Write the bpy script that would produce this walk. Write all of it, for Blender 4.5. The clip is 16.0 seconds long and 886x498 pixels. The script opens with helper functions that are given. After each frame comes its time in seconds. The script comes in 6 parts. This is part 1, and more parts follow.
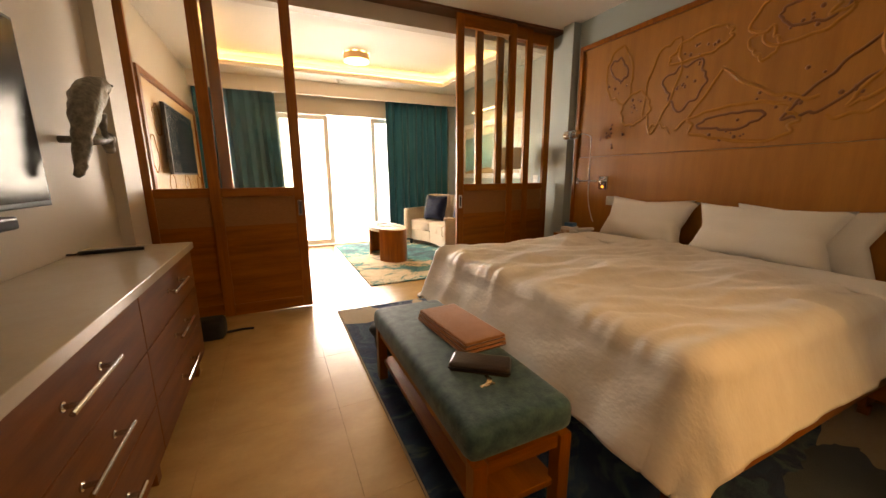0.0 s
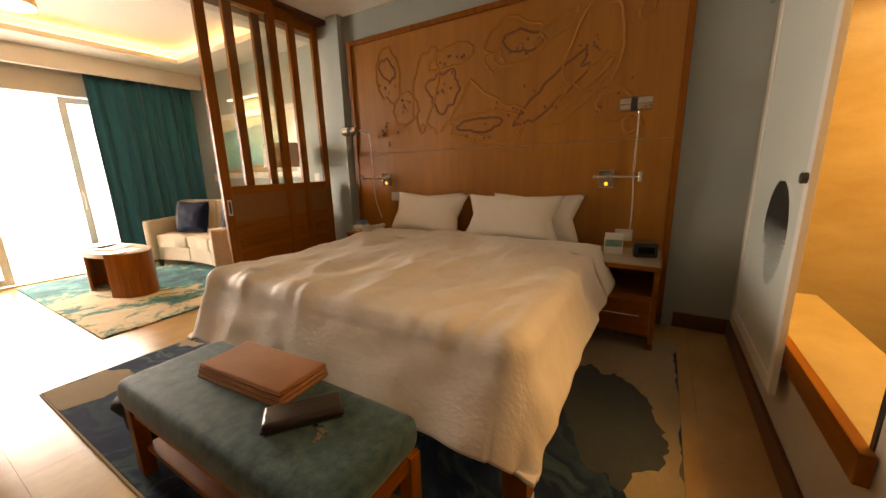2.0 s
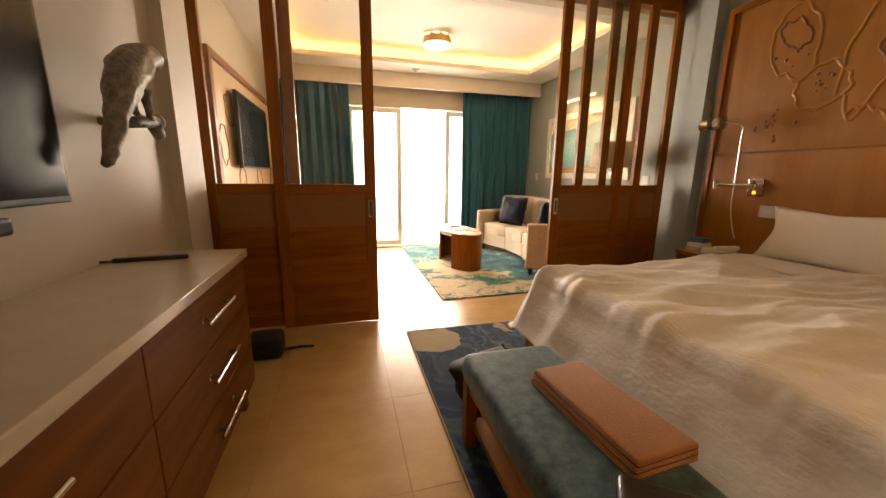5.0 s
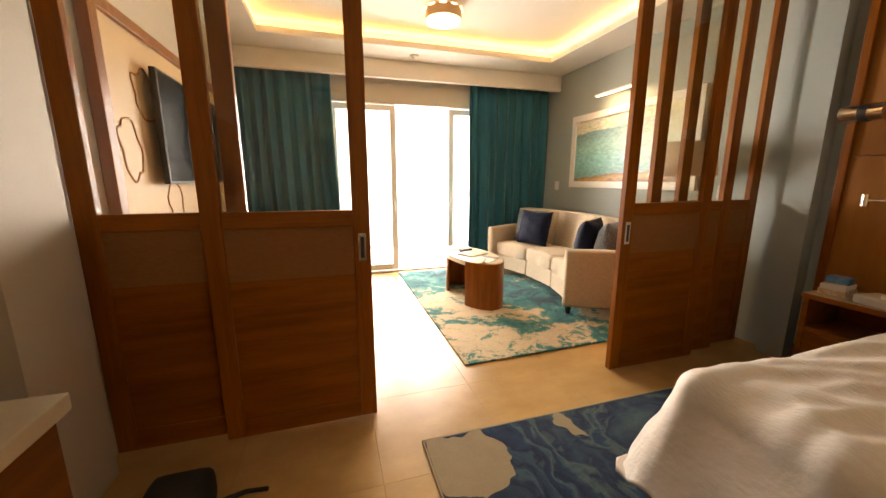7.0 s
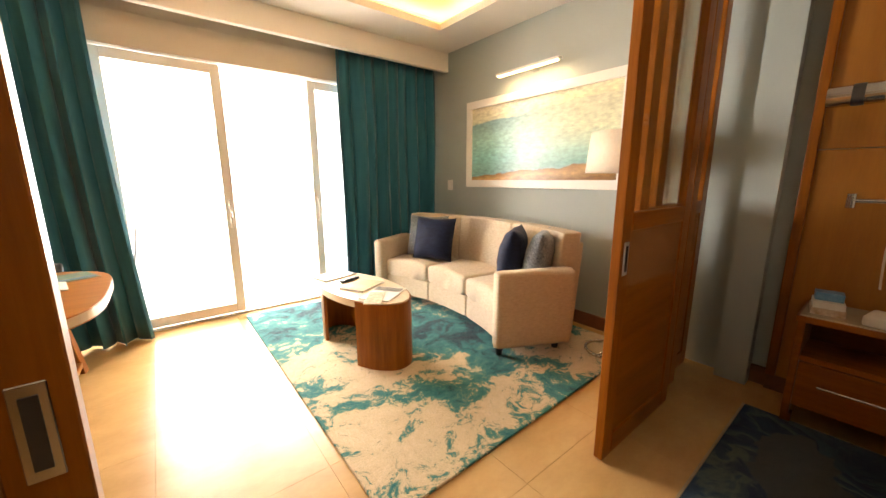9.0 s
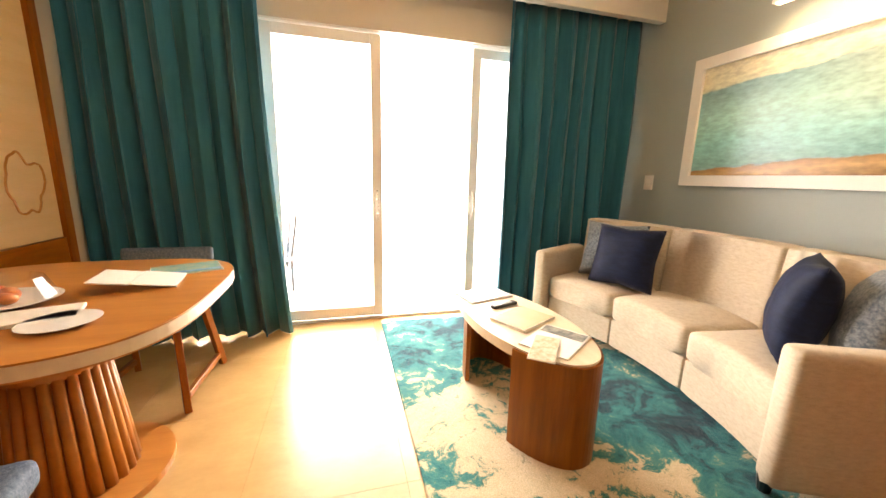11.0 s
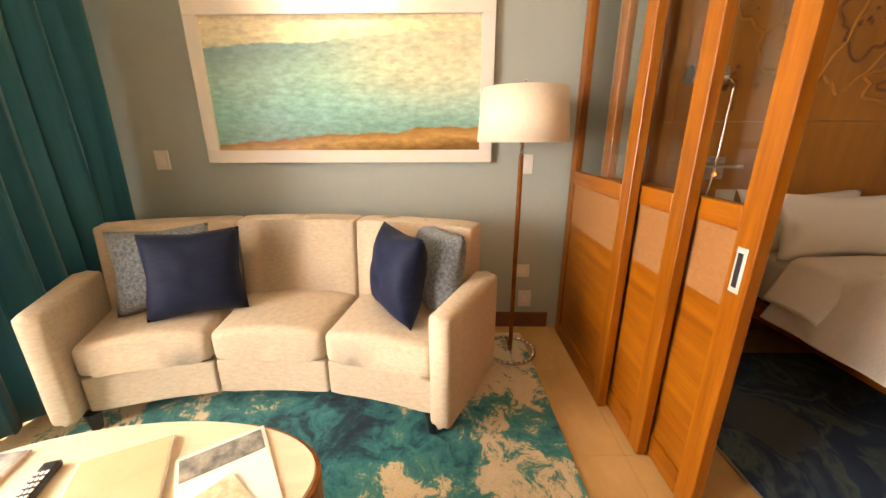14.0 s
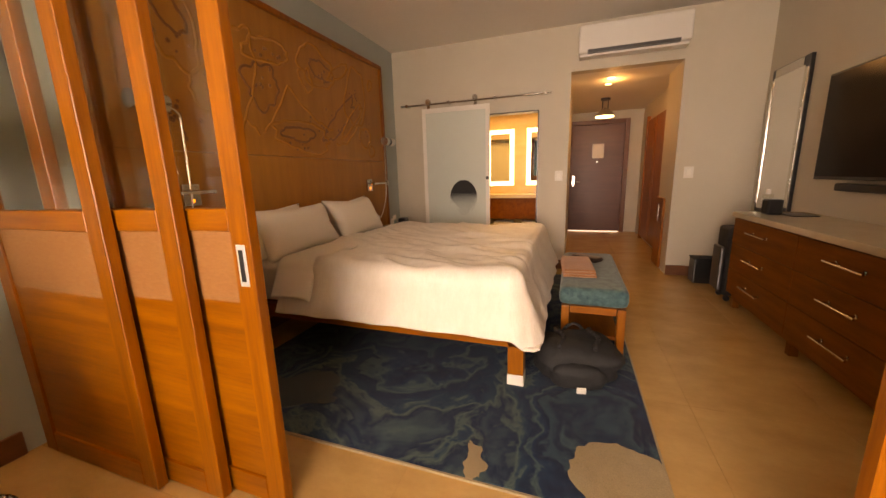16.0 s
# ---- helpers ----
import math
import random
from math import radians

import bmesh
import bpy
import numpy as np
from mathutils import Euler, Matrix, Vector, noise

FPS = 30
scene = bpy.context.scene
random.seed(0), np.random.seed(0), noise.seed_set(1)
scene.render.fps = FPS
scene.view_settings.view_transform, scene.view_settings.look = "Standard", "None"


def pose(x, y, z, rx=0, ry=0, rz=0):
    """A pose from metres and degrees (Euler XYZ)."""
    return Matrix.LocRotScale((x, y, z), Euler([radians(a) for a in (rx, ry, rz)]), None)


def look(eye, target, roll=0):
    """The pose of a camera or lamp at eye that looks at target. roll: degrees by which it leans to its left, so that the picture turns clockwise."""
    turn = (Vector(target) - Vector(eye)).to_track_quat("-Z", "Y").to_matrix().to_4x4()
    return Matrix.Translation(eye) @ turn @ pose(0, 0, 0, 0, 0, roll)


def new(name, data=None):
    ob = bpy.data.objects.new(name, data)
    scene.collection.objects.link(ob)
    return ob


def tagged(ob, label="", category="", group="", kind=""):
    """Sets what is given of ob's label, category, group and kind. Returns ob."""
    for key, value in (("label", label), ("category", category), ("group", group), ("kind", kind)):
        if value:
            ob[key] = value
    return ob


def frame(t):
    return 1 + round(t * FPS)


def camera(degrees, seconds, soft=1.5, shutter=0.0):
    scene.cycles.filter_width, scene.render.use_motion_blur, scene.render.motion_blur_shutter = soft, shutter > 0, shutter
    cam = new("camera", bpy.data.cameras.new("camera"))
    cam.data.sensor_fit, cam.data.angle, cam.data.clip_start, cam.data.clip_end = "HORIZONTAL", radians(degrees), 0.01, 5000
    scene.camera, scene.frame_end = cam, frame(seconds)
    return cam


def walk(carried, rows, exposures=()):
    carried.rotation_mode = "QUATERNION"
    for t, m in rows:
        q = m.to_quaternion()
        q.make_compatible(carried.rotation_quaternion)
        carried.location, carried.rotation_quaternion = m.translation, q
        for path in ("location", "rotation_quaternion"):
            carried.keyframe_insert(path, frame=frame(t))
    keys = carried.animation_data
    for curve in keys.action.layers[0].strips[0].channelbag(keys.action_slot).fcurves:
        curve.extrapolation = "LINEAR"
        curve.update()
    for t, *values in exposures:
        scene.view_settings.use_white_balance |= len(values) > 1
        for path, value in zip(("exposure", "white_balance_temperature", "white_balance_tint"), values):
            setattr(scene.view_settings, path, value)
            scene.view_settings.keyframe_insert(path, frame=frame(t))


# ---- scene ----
cam = camera(102.0, 16.0)
PATH = [
    (0, (-0.19, -0.045, 1.212), (0.633, 1.733, 0.81), -0.3),
    (0.5, (-0.11, 0.038, 1.203), (1.012, 1.646, 0.808), 0.7),
    (1, (-0.096, 0.102, 1.22), (1.323, 1.45, 0.809), 0.3),
    (1.5, (-0.12, 0.155, 1.225), (1.442, 1.328, 0.799), -1.0),
    (2, (-0.133, 0.165, 1.227), (1.536, 1.176, 0.789), -1.5),
    (2.5, (-0.139, 0.168, 1.227), (1.566, 1.117, 0.788), -1.8),
    (3, (-0.15, 0.187, 1.225), (1.492, 1.235, 0.774), -1.4),
    (3.5, (-0.174, 0.23, 1.22), (1.291, 1.517, 0.775), -0.4),
    (4, (-0.211, 0.308, 1.22), (0.972, 1.857, 0.77), -0.1),
    (4.5, (-0.243, 0.421, 1.2), (0.634, 2.153, 0.722), 0.7),
    (5, (-0.183, 0.588, 1.201), (0.332, 2.477, 0.793), 0.7),
    (5.2, (-0.141, 0.649, 1.183), (0.213, 2.571, 0.758), 0.9),
    (7.3, (-0.113, 1.827, 1.274), (0.577, 3.666, 0.896), -0.2),
    (7.5, (-0.075, 1.94, 1.278), (0.682, 3.748, 0.881), -0.1),
    (8, (0.035, 2.245, 1.25), (0.803, 4.055, 0.886), -0.3),
    (8.5, (0.143, 2.518, 1.253), (1.051, 4.249, 0.829), 1.3),
    (9, (0.166, 2.781, 1.256), (1.387, 4.318, 0.871), -0.2),
    (9.5, (0.277, 3.049, 1.225), (1.27, 4.744, 0.847), 0.5),
    (9.7, (0.333, 3.143, 1.22), (1.136, 4.938, 0.853), 1.5),
    (11.8, (0.432, 3.845, 1.165), (0.942, 5.735, 0.756), 1.4),
    (12, (0.436, 3.919, 1.168), (0.994, 5.787, 0.722), 2.2),
    (12.5, (0.349, 4.128, 1.241), (1.396, 5.746, 0.705), -1.0),
    (13, (0.385, 4.233, 1.236), (1.804, 5.509, 0.636), -0.3),
    (13.5, (0.51, 4.339, 1.236), (2.234, 5.216, 0.725), -2.9),
    (14, (0.626, 4.335, 1.31), (2.537, 4.361, 0.719), -0.2),
    (14.5, (0.687, 4.469, 1.297), (2.465, 3.742, 0.74), -2.1),
    (15, (0.699, 4.431, 1.252), (2.098, 3.092, 0.754), -1.3),
    (15.5, (0.667, 4.343, 1.206), (1.582, 2.622, 0.757), -0.9),
    (16, (0.634, 4.321, 1.201), (1.301, 2.478, 0.801), -1.7),
]
walk(cam, [(t, look(eye, target, roll)) for t, eye, target, roll in PATH],
     exposures=((0, -0.28, 8700, 20), (4, -0.32, 8700, 21), (5, -0.36, 8900, 22), (7.3, -0.38, 8000, 18), (9.5, -0.14, 7800, 18), (12, -0.12, 7600, 18), (13.5, -0.14, 8000, 20), (15, -0.3, 9100, 24), (16, -0.44, 10300, 30)))

# ---- world, sun and large lights ----
world = bpy.data.worlds.new("sky")
scene.world = world
world.use_nodes = True
wn = world.node_tree
sky = wn.nodes.new("ShaderNodeTexSky")
sky.sky_type, sky.sun_disc = "NISHITA", False
sky.sun_elevation, sky.sun_rotation = radians(62), radians(150)
wn.nodes["Background"].inputs["Strength"].default_value = 0.15
wn.links.new(sky.outputs[0], wn.nodes["Background"].inputs["Color"])


def lamp(name, kind, m, power, colour, **more):
    data = bpy.data.lights.new(name, kind)
    data.energy, data.color = power, colour
    if "size" in more:
        data.shape, data.size, data.size_y = "RECTANGLE", more["size"], more["size_y"]
    if "radius" in more:
        data.shadow_soft_size = more["radius"]
    ob = new(name, data)
    ob.matrix_world = m
    return ob


sun = lamp("sun", "SUN", look((0, 0, 10), (0.6, -1.6, 6)), 3.0, (1.0, 0.95, 0.86))
sun.data.angle = radians(0.5)
lamp("window_daylight", "AREA", look((0.75, 8.45, 1.7), (0.75, 0, 1.2)), 1300, (0.95, 0.98, 1.0), size=5.0, size_y=2.6)
lamp("bathroom_light", "AREA", look((1.75, -1.3, 2.2), (1.75, -1.3, 0)), 50, (1.0, 0.62, 0.22), size=1.2, size_y=0.8)
lamp("hall_light", "POINT", pose(0.2, -2.2, 1.98), 9, (1.0, 0.56, 0.2), radius=0.06)
lamp("hall_downlight", "POINT", pose(0.2, -0.95, 2.24), 6, (1.0, 0.56, 0.2), radius=0.04)
lamp("picture_lamp", "AREA", look((2.815, 4.955, 2.17), (2.95, 4.955, 1.6)), 5, (1.0, 0.74, 0.42), size=0.62, size_y=0.03)

# ---- materials ----


def material(name, base, rough=0.5, metal=0.0, other=None, scale=6.0, stretch=(1, 1, 1), bump=0.0, bump_scale=60.0, fine=0.12, coords="Object", spec=0.5, piece=0.0, sheen=0.0, rough_var=0.0):
    mat = bpy.data.materials.new(name)
    mat.use_nodes = True
    t = mat.node_tree
    p = t.nodes["Principled BSDF"]
    p.inputs["Roughness"].default_value, p.inputs["Metallic"].default_value = rough, metal
    p.inputs["Specular IOR Level"].default_value = spec
    p.inputs["Sheen Weight"].default_value = sheen
    tc = t.nodes.new("ShaderNodeTexCoord")
    mp = t.nodes.new("ShaderNodeMapping")
    mp.inputs["Scale"].default_value = stretch
    if coords == "World":
        t.links.new(t.nodes.new("ShaderNodeNewGeometry").outputs["Position"], mp.inputs["Vector"])
    else:
        t.links.new(tc.outputs[coords], mp.inputs["Vector"])
    n1 = t.nodes.new("ShaderNodeTexNoise")
    n1.inputs["Scale"].default_value, n1.inputs["Detail"].default_value = scale, 6
    n1.inputs["Roughness"].default_value = 0.62
    t.links.new(mp.outputs[0], n1.inputs["Vector"])
    ramp = t.nodes.new("ShaderNodeValToRGB")
    ramp.color_ramp.elements[0].position, ramp.color_ramp.elements[1].position = 0.3, 0.72
    ramp.color_ramp.elements[0].color = (*base, 1)
    ramp.color_ramp.elements[1].color = (*(other or base), 1)
    t.links.new(n1.outputs["Fac"], ramp.inputs[0])
    n2 = t.nodes.new("ShaderNodeTexNoise")
    n2.inputs["Scale"].default_value, n2.inputs["Detail"].default_value = bump_scale, 4
    t.links.new(mp.outputs[0], n2.inputs["Vector"])
    hsv = t.nodes.new("ShaderNodeHueSaturation")
    ma = t.nodes.new("ShaderNodeMath")
    ma.operation = "MULTIPLY_ADD"
    ma.inputs[1].default_value, ma.inputs[2].default_value = fine * 2, 1 - fine
    t.links.new(n2.outputs["Fac"], ma.inputs[0])
    last = ma.outputs[0]
    if piece:
        oi = t.nodes.new("ShaderNodeObjectInfo")
        mb = t.nodes.new("ShaderNodeMath")
        mb.operation = "MULTIPLY_ADD"
        mb.inputs[1].default_value, mb.inputs[2].default_value = piece * 2, -piece
        t.links.new(oi.outputs["Random"], mb.inputs[0])
        mc = t.nodes.new("ShaderNodeMath")
        mc.operation = "ADD"
        t.links.new(mb.outputs[0], mc.inputs[0])
        t.links.new(last, mc.inputs[1])
        last = mc.outputs[0]
    t.links.new(last, hsv.inputs["Value"])
    t.links.new(ramp.outputs[0], hsv.inputs["Color"])
    t.links.new(hsv.outputs[0], p.inputs["Base Color"])
    if rough_var:
        mr = t.nodes.new("ShaderNodeMath")
        mr.operation = "MULTIPLY_ADD"
        mr.inputs[1].default_value, mr.inputs[2].default_value = rough_var * 2, rough - rough_var
        t.links.new(n1.outputs["Fac"], mr.inputs[0])
        t.links.new(mr.outputs[0], p.inputs["Roughness"])
    if bump:
        b = t.nodes.new("ShaderNodeBump")
        b.inputs["Strength"].default_value, b.inputs["Distance"].default_value = bump, 0.004
        t.links.new(n2.outputs["Fac"], b.inputs["Height"])
        t.links.new(b.outputs[0], p.inputs["Normal"])
    return mat


def rug_material(name, colours, scale, warp, bump_scale=260.0, detail=8, rough=0.68):
    """A tufted pile with drifting pools of colour."""
    mat = bpy.data.materials.new(name)
    mat.use_nodes = True
    t = mat.node_tree
    p = t.nodes["Principled BSDF"]
    p.inputs["Roughness"].default_value, p.inputs["Specular IOR Level"].default_value = 0.95, 0.1
    p.inputs["Sheen Weight"].default_value = 0.15
    tc = t.nodes.new("ShaderNodeTexCoord")
    n0 = t.nodes.new("ShaderNodeTexNoise")
    n0.inputs["Scale"].default_value, n0.inputs["Detail"].default_value = scale * 1.4, 3
    t.links.new(tc.outputs["Object"], n0.inputs["Vector"])
    mix = t.nodes.new("ShaderNodeMixRGB")
    mix.blend_type = "ADD"
    mix.inputs[0].default_value = warp
    t.links.new(tc.outputs["Object"], mix.inputs[1])
    t.links.new(n0.outputs["Color"], mix.inputs[2])
    n1 = t.nodes.new("ShaderNodeTexNoise")
    n1.inputs["Scale"].default_value, n1.inputs["Detail"].default_value = scale, detail
    n1.inputs["Roughness"].default_value = rough
    t.links.new(mix.outputs[0], n1.inputs["Vector"])
    ramp = t.nodes.new("ShaderNodeValToRGB")
    els = ramp.color_ramp.elements
    while len(els) < len(colours):
        els.new(0.5)
    for e, (at, c) in zip(els, colours):
        e.position, e.color = at, (*c, 1)
    t.links.new(n1.outputs["Fac"], ramp.inputs[0])
    n2 = t.nodes.new("ShaderNodeTexNoise")
    n2.inputs["Scale"].default_value, n2.inputs["Detail"].default_value = bump_scale, 3
    t.links.new(tc.outputs["Object"], n2.inputs["Vector"])
    hsv = t.nodes.new("ShaderNodeHueSaturation")
    ma = t.nodes.new("ShaderNodeMath")
    ma.operation = "MULTIPLY_ADD"
    ma.inputs[1].default_value, ma.inputs[2].default_value = 0.9, 0.55
    t.links.new(n2.outputs["Fac"], ma.inputs[0])
    t.links.new(ma.outputs[0], hsv.inputs["Value"])
    t.links.new(ramp.outputs[0], hsv.inputs["Color"])
    t.links.new(hsv.outputs[0], p.inputs["Base Color"])
    b = t.nodes.new("ShaderNodeBump")
    b.inputs["Strength"].default_value, b.inputs["Distance"].default_value = 0.8, 0.006
    t.links.new(n2.outputs["Fac"], b.inputs["Height"])
    t.links.new(b.outputs[0], p.inputs["Normal"])
    return mat


def glowing(name, colour, strength):
    mat = bpy.data.materials.new(name)
    mat.use_nodes = True
    p = mat.node_tree.nodes["Principled BSDF"]
    p.inputs["Base Color"].default_value = (*colour, 1)
    p.inputs["Emission Color"].default_value = (*colour, 1)
    p.inputs["Emission Strength"].default_value = strength
    return mat


def glass_material(name, tint=(1, 1, 1), rough=0.0):
    """Thin pane: clear with a Fresnel gloss."""
    mat = bpy.data.materials.new(name)
    mat.use_nodes = True
    t = mat.node_tree
    out = t.nodes["Material Output"]
    tr = t.nodes.new("ShaderNodeBsdfTransparent")
    tr.inputs[0].default_value = (*tint, 1)
    gl = t.nodes.new("ShaderNodeBsdfGlossy")
    gl.inputs["Roughness"].default_value = rough
    lw = t.nodes.new("ShaderNodeLayerWeight")
    lw.inputs[0].default_value = 0.5
    pw = t.nodes.new("ShaderNodeMath")
    pw.operation = "POWER"
    pw.inputs[1].default_value = 4.0
    t.links.new(lw.outputs["Facing"], pw.inputs[0])
    fr = t.nodes.new("ShaderNodeMath")
    fr.operation = "MULTIPLY_ADD"
    fr.inputs[1].default_value, fr.inputs[2].default_value = 0.45, 0.045
    t.links.new(pw.outputs[0], fr.inputs[0])
    mx = t.nodes.new("ShaderNodeMixShader")
    t.links.new(fr.outputs[0], mx.inputs[0])
    t.links.new(tr.outputs[0], mx.inputs[1])
    t.links.new(gl.outputs[0], mx.inputs[2])
    t.links.new(mx.outputs[0], out.inputs[0])
    return mat


